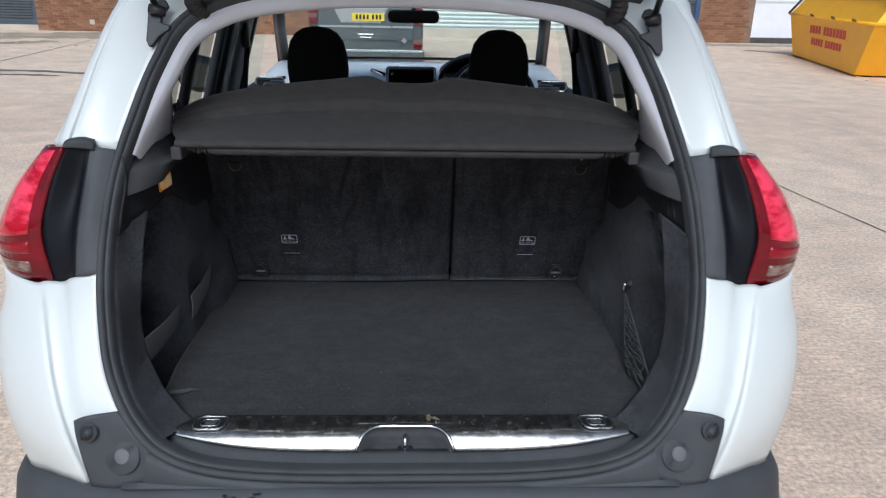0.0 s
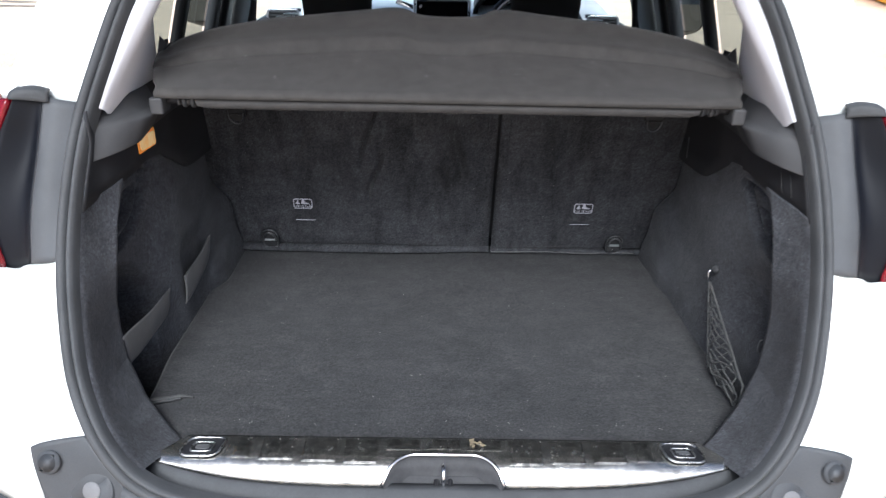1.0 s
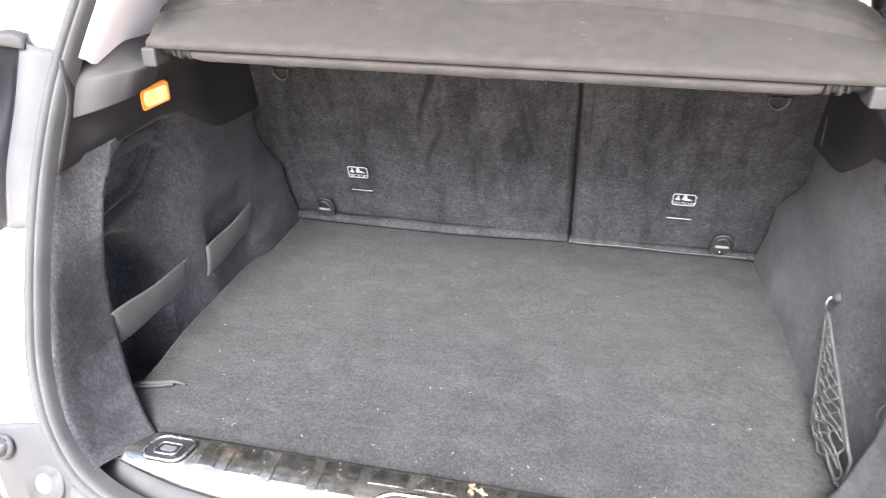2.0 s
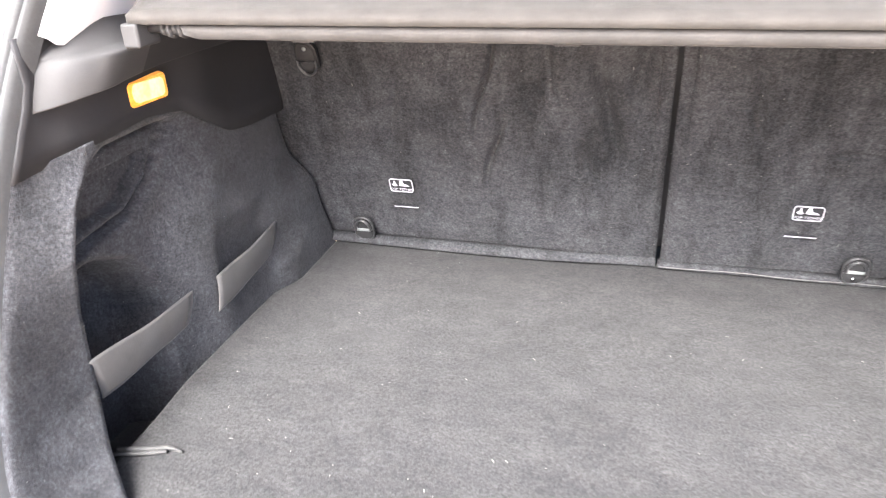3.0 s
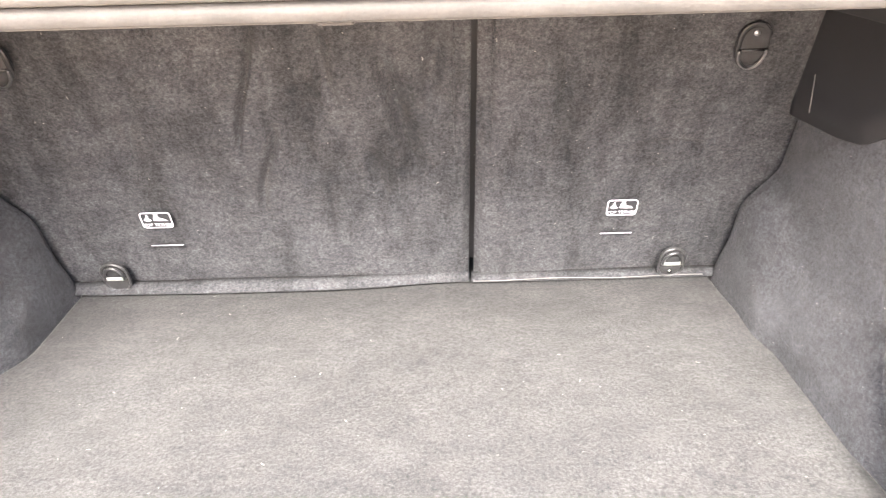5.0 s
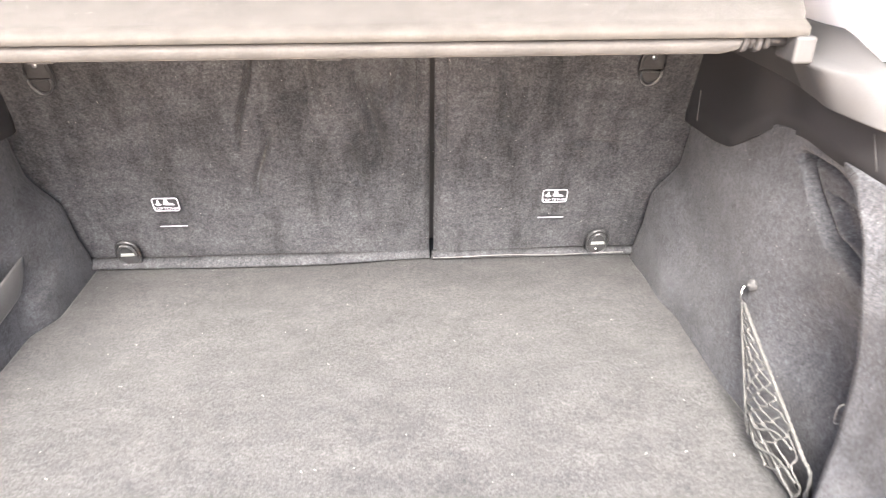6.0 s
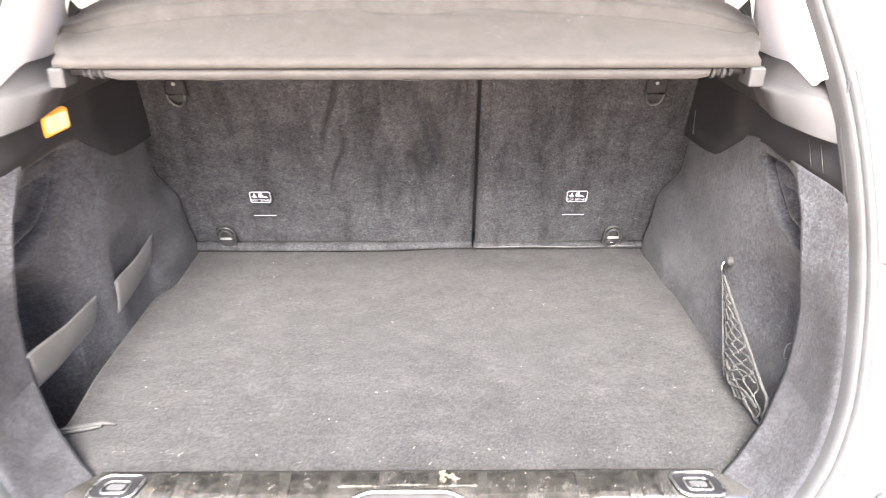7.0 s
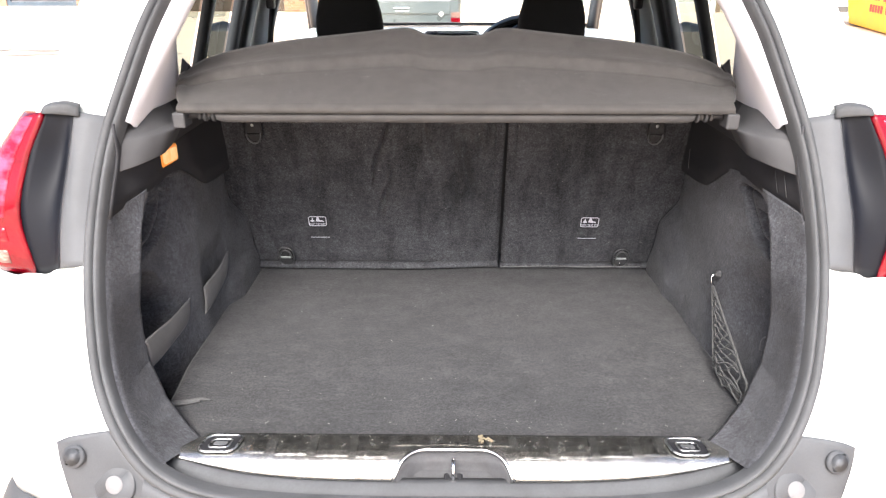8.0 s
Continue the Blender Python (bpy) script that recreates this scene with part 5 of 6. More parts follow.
for s in (1, -1):
    inner = sorted(set([round(v, 4) for v in np.arange(0.003, 0.27, 0.0032)] + [round(v, 4) for v in np.linspace(0.272, 0.70, 40)]))
    rows = []
    for v in np.linspace(0, 1, 190):
        row = []
        z = 0.606 + (trim_line(0.16) - 0.606) * v
        a = seal_side(0.634 + (trim_line(0.16) - 0.634) * v)
        ex, ey = edge_at(z)
        b, e = Vector((a.x * 0.992, a.y + 0.012, a.z)), Vector((ex, ey, z))
        fade = 1 - 0.7 * step(0.93, 0.99, z)
        for q in spline([tuple(a), tuple(b), tuple(b.lerp(e, 0.35) + Vector((0.003, -0.002, 0))), tuple(b.lerp(e, 0.75) + Vector((0.004, -0.002, 0)) * fade), tuple(e)], 4):
            row.append((s * q[0], q[1], q[2] + (trim_line(q[1]) - trim_line(0.16)) * v))
        ze = row[-1][2]
        # round the edge and on along the wall
        soft = step(0.945, 0.985, z)
        turn = (0.035 if s < 0 else 0.020) + (0.08 if s < 0 else 0.13) * soft
        for d in inner:
            y = ey + d * (seat_y(0.500 + (trim_line(0.72) - 0.500) * v) - 0.017 - ey) / 0.70
            zt = 0.500 + (trim_line(y) - 0.500) * v
            zt = ze + (zt - ze) * min(1.0, d / 0.05) if v < 0.9 else zt
            w = step(0.0, 1.0, min(1.0, d / turn) ** ((0.8 if s < 0 else 0.5) + 0.5 * soft))
            row.append((s * (ex + (lining_x(y, zt, s) - ex) * w), y, zt))
        row += [(row[-1][0] + s * 0.004, row[-1][1] + 0.003, row[-1][2]), (row[-1][0] + s * 0.040, row[-1][1] + 0.004, row[-1][2])]
        rows.append(row)
    FLUFF += [(q, s) for r in rows[2:-4] for q in r[2:-4]]
    # top edge rolled outward behind the plastic
    rows.append([(x + s * 0.010, y + 0.004, z + 0.002) for x, y, z in rows[-1]])
    lining = part("side_lining", sheet(rows), CARPET_SIDE, car, "black carpeted boot side lining with a pocket")
    # black plastic upper wall
    def trim_at(u, z):
        a = seal_side(z)
        y = a.y + (0.72 - a.y) * u
        x = trim_x(y) + 0.004
        return (s * (a.x + (x - a.x) * step(0.0, 0.14, u)), y, z)
    def trim_rows(u0, u1, n, lift):
        out = []
        for u in np.linspace(u0, u1, n):
            z0 = trim_line(0.15 + 0.57 * u) - 0.006
            out.append([(x - s * lift, y, z) for x, y, z in (trim_at(u, z0 + (1.13 - z0) * k / 6) for k in range(7))])
        return out
    wall = part("upper_trim", sheet(trim_rows(0, 1.0, 56, 0.0015)), UPPER_TRIM, car, "black plastic upper boot trim", solid=-0.004 if s > 0 else 0.004)
    for u in (0.085, 0.125):
        z0 = trim_line(0.15 + 0.57 * u)
        part("trim_slot", tube([Vector(trim_at(u, z0 + h)) - Vector((s * 0.0045, 0.001, 0)) for h in (0.012, 0.025, 0.038, 0.048)], 0.0006, 5), TRIM_PLASTIC, wall, "thin pale slot edge")
    part("trim_slot", tube([(s * 0.5540, 0.668, 0.928), (s * 0.5540, 0.672, 0.976)], 0.0008, 5), PIPING, wall, "thin pale slot edge")
    # grey moulded ledge that carries the shelf: a sloping face, a shoulder and a notch behind it
    foot = [(0.604, 0.178, 1.044), (0.578, 0.200, 1.047), (0.552, 0.224, 1.053), (0.535, 0.250, 1.058), (0.526, 0.278, 1.061), (0.530, 0.320, 1.063), (0.540, 0.42, 1.063), (0.552, 0.72, 1.055)]
    crest = [(0.599, 0.200, 1.098), (0.573, 0.222, 1.100), (0.545, 0.243, 1.102), (0.526, 0.262, 1.103), (0.510, 0.284, 1.104), (0.506, 0.318, 1.104), (0.515, 0.42, 1.104), (0.530, 0.72, 1.10)]
    back = [(0.600, 0.232, 1.140), (0.585, 0.258, 1.139), (0.566, 0.286, 1.138), (0.552, 0.304, 1.136), (0.545, 0.335, 1.134), (0.545, 0.37, 1.132), (0.548, 0.45, 1.13), (0.555, 0.72, 1.12)]
    dent = (0.0, 0.001, 0.007, 0.017, 0.026, 0.028, 0.022, 0.015)
    rows = []
    for f, c, b, d in zip(spline(foot, 5), spline(crest, 5), spline(back, 5), spline([(v, 0, 0) for v in dent], 5)[:, 0]):
        f, c, b = Vector(f), Vector(c), Vector(b)
        n = Vector((b.x - c.x, b.y - c.y, 0))
        n = n.normalized() if n.length > 1e-6 else Vector((1, 0, 0))
        ledge_at = c + n * max(0.0, d) + Vector((0, 0, 0.001 + 0.1 * max(0.0, d)))
        prof = [f + Vector((0.03, 0.02, 0.002)), f + Vector((0.004, 0.003, 0)), f, f.lerp(c, 0.04), f.lerp(c, 0.4) - n * 0.002, f.lerp(c, 0.85) - n * 0.001, c - Vector((0, 0, 0.003)), c + n * 0.0015, c.lerp(ledge_at, 0.9), ledge_at + Vector((0, 0, 0.002)), ledge_at.lerp(b, 0.3), ledge_at.lerp(b, 0.9), b, b + Vector((0.05, 0.03, 0.004))]
        rows.append([(s * q.x, q.y, q.z) for q in prof])
    cut = next(i for i, q in enumerate(rows) if q[2][1] > 0.335)
    ledge = part("shelf_ledge", sheet(rows[:cut + 1]), TRIM_PLASTIC, car, "grey moulded plastic ledge beside the parcel shelf")
    # same ledge carried on; the black material paints in the shelf's shadow
    part("ledge_end", sheet(rows[cut:]), UPPER_TRIM, ledge, "forward end of the ledge, darkened as if in the shelf's shade")
    block = box(s * 0.4975 - 0.0115, s * 0.4975 + 0.0115, 0.292, 0.334, 1.103, 1.1315)
    part("shelf_bracket", block, TRIM_PLASTIC, ledge, "grey block that holds the shelf pivot", bevel=0.004, segs=3)

# boot lamp, lit
lamp = part("boot_lamp", plate([(-0.566 + 0.003 * math.sin(a * 60), 0.379 + a, 1.0335 + b) for a, b in rounded(0.076, 0.034, 0.007)], (1, -0.1, -0.2), 0.010), BOOT_LAMP, car, "small lit amber boot lamp", smooth=False, bevel=0.003)
part("lamp_window", plate([(-0.5557 + 0.003 * math.sin(a * 60), 0.377 + a, 1.0325 + b) for a, b in rounded(0.058, 0.025, 0.009)], (1, -0.1, -0.2), 0.0015), LAMP_WINDOW, lamp, "bright middle of the lit lamp cover", smooth=False)
# elastic straps across the left hollows
def strap(tl, tr, bl, br, label):
    """A flat elastic band between two edges, slightly slack and curled."""
    tl, tr, bl, br = (Vector(v) for v in (tl, tr, bl, br))
    rows = []
    for t in np.linspace(0, 1, 16):
        a, b = tl.lerp(tr, t), bl.lerp(br, t)
        bow = 0.004 * math.sin(math.pi * t)
        rows.append([a.lerp(b, k) + Vector((bow + 0.0025 * math.sin(math.pi * k), 0, 0.0012 * math.sin(9 * t + 3 * k))) for k in (0, 0.08, 0.3, 0.5, 0.7, 0.92, 1)])
    ob = part("elastic_strap", sheet(rows), GREY_STRAP, car, label, solid=0.002)
    for k, (a, b) in enumerate(((tl, tr), (bl, br))):
        part("woven_edge", tube([a.lerp(b, t) + Vector((0.004 * math.sin(math.pi * t) + 0.0008, 0, 0.0012 * math.sin(9 * t + 3 * k))) for t in np.linspace(0, 1, 16)], 0.0011, 6), GREY_STRAP, ob)
    return ob


strap((-0.543, 0.422, 0.726), (-0.551, 0.634, 0.728), (-0.541, 0.408, 0.671), (-0.551, 0.598, 0.679), "grey elastic strap on the side lining")
strap((-0.569, 0.166, 0.735), (-0.556, 0.374, 0.724), (-0.569, 0.172, 0.675), (-0.560, 0.352, 0.679), "grey elastic strap across the side pocket")


# ---- luggage net on the right ----
def build_net():
    net = thing("luggage_net", (0.55, 0.3, 0.61), "grey knotted luggage net hung from a white hook", "net")
    hook = Vector((0.554, 0.394, 0.778))
    n = Vector((-0.62, -0.74, 0.25)).normalized()
    pin = part("hook_plate", tube([hook - n * 0.012, hook + n * 0.004, hook + n * 0.006, hook + n * 0.004], [0.0085, 0.0085, 0.0065, 0.003], 18), TRIM_PLASTIC, net, "round grey hook plate")
    part("hook", tube(spline([hook + Vector((-0.006, 0, 0)), hook + Vector((-0.014, -0.002, -0.004)), hook + Vector((-0.014, -0.004, -0.018)), hook + Vector((-0.008, -0.004, -0.026))], 5), 0.0022, 8), CHROME, pin)
    A = hook + Vector((-0.010, -0.002, -0.026))
    front = [A, Vector((0.542, 0.37, 0.715)), Vector((0.533, 0.315, 0.655)), Vector((0.527, 0.283, 0.628))]
    back = [A + Vector((0, -0.003, 0)), Vector((0.546, 0.318, 0.716)), Vector((0.545, 0.242, 0.686)), Vector((0.542, 0.158, 0.655))]
    foot = Vector((0.536, 0.149, 0.616))
    f = spline([tuple(v) for v in front], 8)
    b = spline([tuple(v) for v in back], 8)
    part("net_edge", tube(f, 0.0016, 8), PIPING, net, "pale stiff edge rod")
    rnd = random.Random(4)

    def fuzzy(pts, r, name="net_strand"):
        """A knobbly cord."""
        fine = spline(pts, 5)
        return part(name, tube(fine, [r * (0.75 + 0.5 * (k % 2)) + rnd.uniform(0, 0.0003) for k in range(len(fine))], 6), NET_CORD, net)
    fuzzy([tuple(q) for q in b[::2]] + [tuple(foot)], 0.0026, "net_edge")
    fuzzy([np.array(q) + np.array((-0.002, -0.003, 0)) for q in f[::2]], 0.0019, "net_edge")
    fuzzy([f[-1], (np.array(f[-1]) + np.array(foot)) / 2 + np.array((0, 0, -0.004)), tuple(foot)], 0.0022, "net_edge")
    N, M = 21, 5

    def at(r, w):
        i = r / N * (len(f) - 1)
        lo = int(min(i, len(f) - 2))
        k = i - lo
        p = np.array(f[lo]) * (1 - k) + np.array(f[lo + 1]) * k
        q = np.array(b[lo]) * (1 - k) + np.array(b[lo + 1]) * k
        if r / N > 0.8:
            q = q + (np.array(foot) - np.array(b[-1])) * (r / N - 0.8) / 0.2
        return p * (1 - w) + q * w + np.array((-0.010 * math.sin(w * math.pi) * r / N, 0, 0))
    # each cord zigzags down the net and is knotted to its neighbours in turn
    first = (8, 3, 2, 4, 8, 12)
    for j in range(M + 1):
        pts = []
        for r in range(first[j], N + 1):
            side = 0.46 if (r + j) % 2 else -0.46
            w = min(1.0, max(0.0, (j + side) / M))
            pts.append(at(r, w) + np.array([rnd.uniform(-0.0016, 0.0016) for _ in range(3)]))
        fuzzy(pts, 0.0014)
        for r, k in zip(range(first[j], N + 1), pts):
            if (r + j) % 2 and j < M:
                part("net_knot", tube([k - np.array((0, 0.003, 0.002)), k, k + np.array((0, 0.003, 0.002))], [0.0012, 0.0024, 0.0012], 6), NET_CORD, net)
    # a few loops of slack cord at the foot
    for r in (N - 4, N - 2):
        fuzzy([at(r, 0.1), at(r + 0.7, 0.4) - np.array((0.004, 0, 0.003)), at(r + 0.2, 0.7), at(r + 0.8, 0.95)], 0.0016)
    return net


build_net()
eye = Vector((0.562, 0.170, 0.735))
part("net_eye", tube(spline([eye + Vector((0.006, 0.004, 0.014)), eye + Vector((-0.002, 0.002, 0.010)), eye + Vector((-0.002, 0.002, -0.010)), eye + Vector((0.006, 0.004, -0.014))], 5), 0.0006, 8), TRIM_PLASTIC, car, "small pale wire eye on the lining")


# ---- parcel shelf ----
def build_shelf():
    shelf = thing("parcel_shelf", (0, 0.4, 1.12), "charcoal felt parcel shelf tilted up on its pivots", "parcel shelf")
    fx = [-0.545, -0.535, -0.505, -0.45, -0.36, -0.27, -0.18, -0.115, -0.085, -0.055, 0.0]
    fz = [1.150, 1.172, 1.196, 1.214, 1.230, 1.240, 1.249, 1.256, 1.255, 1.244, 1.241]
    half = spline([(x, z, 0) for x, z in zip(fx, fz)], 4)[:, :2]
    front = [(x, z) for x, z in half] + [(-x, z) for x, z in half[-2::-1]]
    n = len(front)
    rows = []
    for x, z in front:
        k = x / 0.545
        rx = 0.500 * k * (1 + 0.02 * (1 - k * k))
        ry, rz = 0.302, 1.1385
        fy = 0.520 - 0.075 * abs(k) ** 4
        edge = 1 - abs(k)
        rim = step(0.05, 0.0, edge) * 0.012
        dip = 0.006 * step(0.0, 0.10, edge)
        # the lower band stops short of the pivot clips
        bx, up = max(-0.434, min(0.434, rx)), 0.015 * step(0.428, 0.436, abs(rx))
        row = [(bx, ry + 0.024, rz - 0.0235 + up), (bx, ry + 0.006, rz - 0.0262 + up), (bx, ry - 0.001, rz - 0.0235 + up), (bx, ry - 0.001, rz - 0.010), (bx, ry + 0.007, rz - 0.0085), (rx, ry + 0.007, rz - 0.0065), (rx, ry - 0.003, rz - 0.005), (rx, ry - 0.003, rz), (rx, ry + 0.012, rz + 0.005)]
        for t in (0.25, 0.45, 0.58, 0.615, 0.625, 0.635, 0.65, 0.66, 0.72, 0.80, 0.90, 0.96):
            px, py, pz = rx + (x - rx) * t, ry + (fy - ry) * t, rz + (z - rz) * float(np.interp(t, [0, 0.625, 0.655, 0.80, 1.0], [0, 0.52, 0.62, 0.74, 1.0]))
            lift = -dip * step(0.1, 0.3, t) * (1 - step(0.615, 0.65, t)) + 0.004 * step(0.615, 0.65, t) * (1 - step(0.70, 0.85, t)) + rim * step(0.1, 0.4, t)
            row.append((px, py, pz + lift))
        row += [(x, fy, z), (x, fy + 0.008, z - 0.003), (x, fy + 0.008, z - 0.016)]
        rows.append(row)
    part("shelf_board", sheet([r[5:] for r in rows]), SHELF_FELT, shelf, solid=-0.004)
    # added, unseen flap: closes the gap between board and seat backs against cabin light
    part("unseen_light_flap", sheet([[(x, y, z) for y, z in ((0.44, 1.138), (0.52, 1.142), (0.60, 1.148), (0.70, 1.156))] for x in np.linspace(-0.575, 0.575, 12)]), SHADED_FELT, shelf, "added unseen flap that keeps cabin light out of the boot")
    part("shelf_band", sheet([r[:6] for r in rows]), SHADED_FELT, shelf, "felt band under the edge, its shade put into a darker colour", solid=-0.004)
    part("edge_bead", sheet([[(x, 0.2975, 1.1345), (x, 0.2965, 1.1375), (x, 0.2985, 1.1408), (x, 0.304, 1.1425), (x, 0.309, 1.1425)] for x in np.linspace(-0.497, 0.497, 40)]), BEAD_FELT, shelf, "paler sewn edge bead")
    for x in (-0.285, 0.005):
        part("edge_tab", box(x - 0.014, x + 0.014, 0.306, 0.316, 1.1105, 1.116), SHADED_FELT, shelf, smooth=False, bevel=0.002)
    for s in (-1, 1):
        p = part("pivot_pin", tube([(s * 0.435, 0.318, 1.124), (s * 0.462, 0.318, 1.124), (s * 0.463, 0.318, 1.124), (s * 0.475, 0.318, 1.124), (s * 0.505, 0.318, 1.122)], [0.008, 0.008, 0.0065, 0.0065, 0.0065], 12), BLACK_PLASTIC, shelf, "black pivot pin")
        for x, r in ((0.437, 0.0125), (0.446, 0.009), (0.452, 0.0125), (0.462, 0.0095)):
            part("pin_collar", tube([(s * x, 0.317, 1.124), (s * (x + 0.005), 0.317, 1.124)], r, 8), TRIM_PLASTIC, p)
        part("side_clip", plate([(s * 0.528, 0.448, 1.176), (s * 0.540, 0.452, 1.172), (s * 0.538, 0.470, 1.205), (s * 0.522, 0.465, 1.190)], (0, -1, 0.4), 0.01), BLACK_PLASTIC, shelf, smooth=False, bevel=0.002)
    return shelf


build_shelf()


# ---- cabin and outer shell ----
# pale inner trim round the opening
for s in (1, -1):
    rows = []
    for i in range(len(HALF_S)):
        p = HALF_S[i]
        if p[2] < 1.128 or p[0] < 0.10 and p[2] < 1.2:
            continue
        k = step(0.10, 0.45, p[0])
        kz = step(1.13, 1.32, p[2])
        d = 0.002 + 0.010 * k
        a, b, c = ring_point(i, 0.029, -0.008), ring_point(i, 0.032 + 0.006 * kz, -0.011), ring_point(i, 0.034 + (0.006 + 0.5 * d) * kz, -0.018)
        e = ring_point(i, 0.035 + (0.007 + 0.5 * d) * kz, -0.040)
        f = Vector((e.x + 0.07 * k * kz, e.y + 0.14 * k + 0.06, e.z + 0.01 * kz))
        g = e.lerp(f, 0.4) + Vector((-0.004, 0, 0))
        rows.append([(s * q[0], q[1], q[2]) for q in spline([tuple(v) for v in (a, b, c, e, g, f)], 3)])
    part("pillar_trim", sheet(rows), HEADLINER, car, "pale grey fabric pillar trim")
# headlining and roof
rows, roof = [], []
for y in np.linspace(0.50, 2.08, 18):
    w = float(np.interp(y, [0.5, 1.0, 2.08], [0.50, 0.60, 0.58]))
    zc = float(np.interp(y, [0.5, 0.9, 1.5, 2.08], [1.45, 1.462, 1.465, 1.435]))
    rows.append([(x * w, y, zc - 0.06 * abs(x) ** 3) for x in np.linspace(-1, 1, 15)])
    zr = float(np.interp(y, [0.5, 0.95, 1.5, 2.08], [1.50, 1.53, 1.54, 1.50]))
    roof.append([(x * (w + 0.03), y, zr - 0.065 * abs(x) ** 3) for x in np.linspace(-1, 1, 15)])
part("headlining", sheet(rows), HEADLINER, car, "pale grey roof lining", solid=-0.01)
part("roof", sheet([r for r in roof if r[0][1] > 0.9]), WHITE_PAINT, car, "white painted roof", solid=0.004)
part("windscreen", sheet([[(x * w, y + 0.06 * (1 - x * x), z) for x in np.linspace(-1, 1, 13)] for y, z, w in ((2.06, 1.425, 0.56), (2.4, 1.28, 0.62), (2.78, 1.10, 0.67))]), GLASS, car, "clear windscreen").visible_shadow = False
part("windscreen_frit", sheet([[(x * 0.672, 2.785 + 0.06 * (1 - x * x), 1.098), (x * 0.675, 2.82 + 0.06 * (1 - x * x), 1.082)] for x in np.linspace(-1, 1, 13)]), BLACK_PLASTIC, car, "black windscreen border", solid=0.004)
for s in (1, -1):
    # pillars: A, B, C, with pale or black trims
    part("front_pillar", tube([(s * 0.575, 2.04, 1.43), (s * 0.64, 2.42, 1.27), (s * 0.695, 2.80, 1.09), (s * 0.70, 2.84, 1.0)], [0.022, 0.024, 0.026, 0.028], 10), BLACK_PLASTIC, car, "dark front pillar")
    part("front_pillar_trim", tube([(s * 0.60, 2.10, 1.43), (s * 0.668, 2.48, 1.27), (s * 0.725, 2.86, 1.09), (s * 0.73, 2.9, 1.0)], [0.018, 0.018, 0.02, 0.02], 10), BLACK_PLASTIC, car, "black outer front pillar")
    for name, y0, y1, mat, lab in (("centre_pillar", 1.53, 1.76, PILLAR_GREY, "grey centre pillar trim"), ("door_frame", 1.78, 1.84, BLACK_PLASTIC, "black door frame"), ("door_frame", 1.38, 1.51, BLACK_PLASTIC, "black door frame"), ("door_frame", 1.28, 1.36, BUMPER_PLASTIC, "dark grey door frame"), ("door_frame", 0.98, 1.04, BLACK_PLASTIC, "black door frame")):
        rows = [[(s * (0.735 - 0.32 * (z - 1.0) ** 1.1 * 1.0 + o), y, z) for y, o in ((y0, 0), (y0 + 0.01, -0.02), (y1 - 0.01, -0.02), (y1, 0))] for z in np.linspace(1.0, 1.43, 7)]
        part(name, sheet(rows), mat, car, lab, solid=0.006)
    # glass of doors and quarter light
    for y0, y1 in ((0.62, 0.98), (1.04, 1.28), (1.84, 2.32)):
        rows = []
        for z in np.linspace(1.0, 1.41, 6):
            top = 1.0 if y1 < 2 else 1.0 - 0.62 * (z - 1.0) / 0.41 * 0.55
            rows.append([(s * (0.742 - 0.32 * (z - 1.0) ** 1.1), y0 + (y1 - y0) * t * top, z) for t in (0, 0.5, 1)])
        part("side_window", sheet(rows), GLASS if y1 > 2 else TINTED, car, "clear side window" if y1 > 2 else "tinted rear side window").visible_shadow = False
    part("roof_rail_trim", tube([(s * 0.60, 0.55, 1.395), (s * 0.612, 1.0, 1.425), (s * 0.612, 1.5, 1.435), (s * 0.59, 2.05, 1.425)], 0.024, 8), HEADLINER, car, "pale grey roof edge trim")
    # door tops and outer sides
    part("door_top", sheet([[(s * 0.76, y, 1.015), (s * 0.73, y, 1.02), (s * 0.70, y, 0.99), (s * 0.69, y, 0.80)] for y in np.linspace(0.60, 2.86, 12)]), BLACK_PLASTIC, car, "black door lining", solid=0.004)
    side = [[(s * x, y, z) for x, z in ((0.76, 1.02), (0.80, 0.98), (0.855, 0.88), (0.872, 0.75), (0.868, 0.60), (0.85, 0.42), (0.82, 0.30))] for y in np.linspace(0.46, 3.3, 16)]
    side += [[(s * (x - 0.10 * t), 3.3 + 0.62 * t, z - 0.12 * t * (1 if z > 0.9 else 0)) for x, z in ((0.72, 0.98), (0.77, 0.95), (0.84, 0.86), (0.862, 0.75), (0.86, 0.60), (0.84, 0.42), (0.81, 0.30))] for t in (0.5, 1.0)]
    part("body_side", sheet(side), WHITE_PAINT, car, "white painted body side", solid=0.004)
    # door mirror
    m = part("door_mirror", tube([(s * 0.80, 2.18, 1.03), (s * 0.86, 2.165, 1.045), (s * 0.89, 2.155, 1.06), (s * 0.97, 2.15, 1.07), (s * 1.03, 2.16, 1.07), (s * 1.05, 2.18, 1.07)], [0.02, 0.03, 0.075, 0.085, 0.07, 0.02], 14), BLACK_PLASTIC, car, "black door mirror")
    part("mirror_glass", plate([(s * 0.96 + a * 0.9, 2.066, 1.07 + b) for a, b in rounded(0.15, 0.10, 0.025)], (0, -1, 0), 0.003), MIRROR, m, "dim mirror glass", smooth=False)
    # seat belt from its upper guide
    part("seat_belt", sheet([[(s * (x - 0.012), y, z), (s * (x + 0.012), y + 0.024, z)] for x, y, z in ((0.622, 1.60, 1.25), (0.632, 1.58, 1.15), (0.642, 1.57, 1.05), (0.650, 1.57, 0.9))]), BLACK_PLASTIC, car, "black seat belt", solid=0.002)
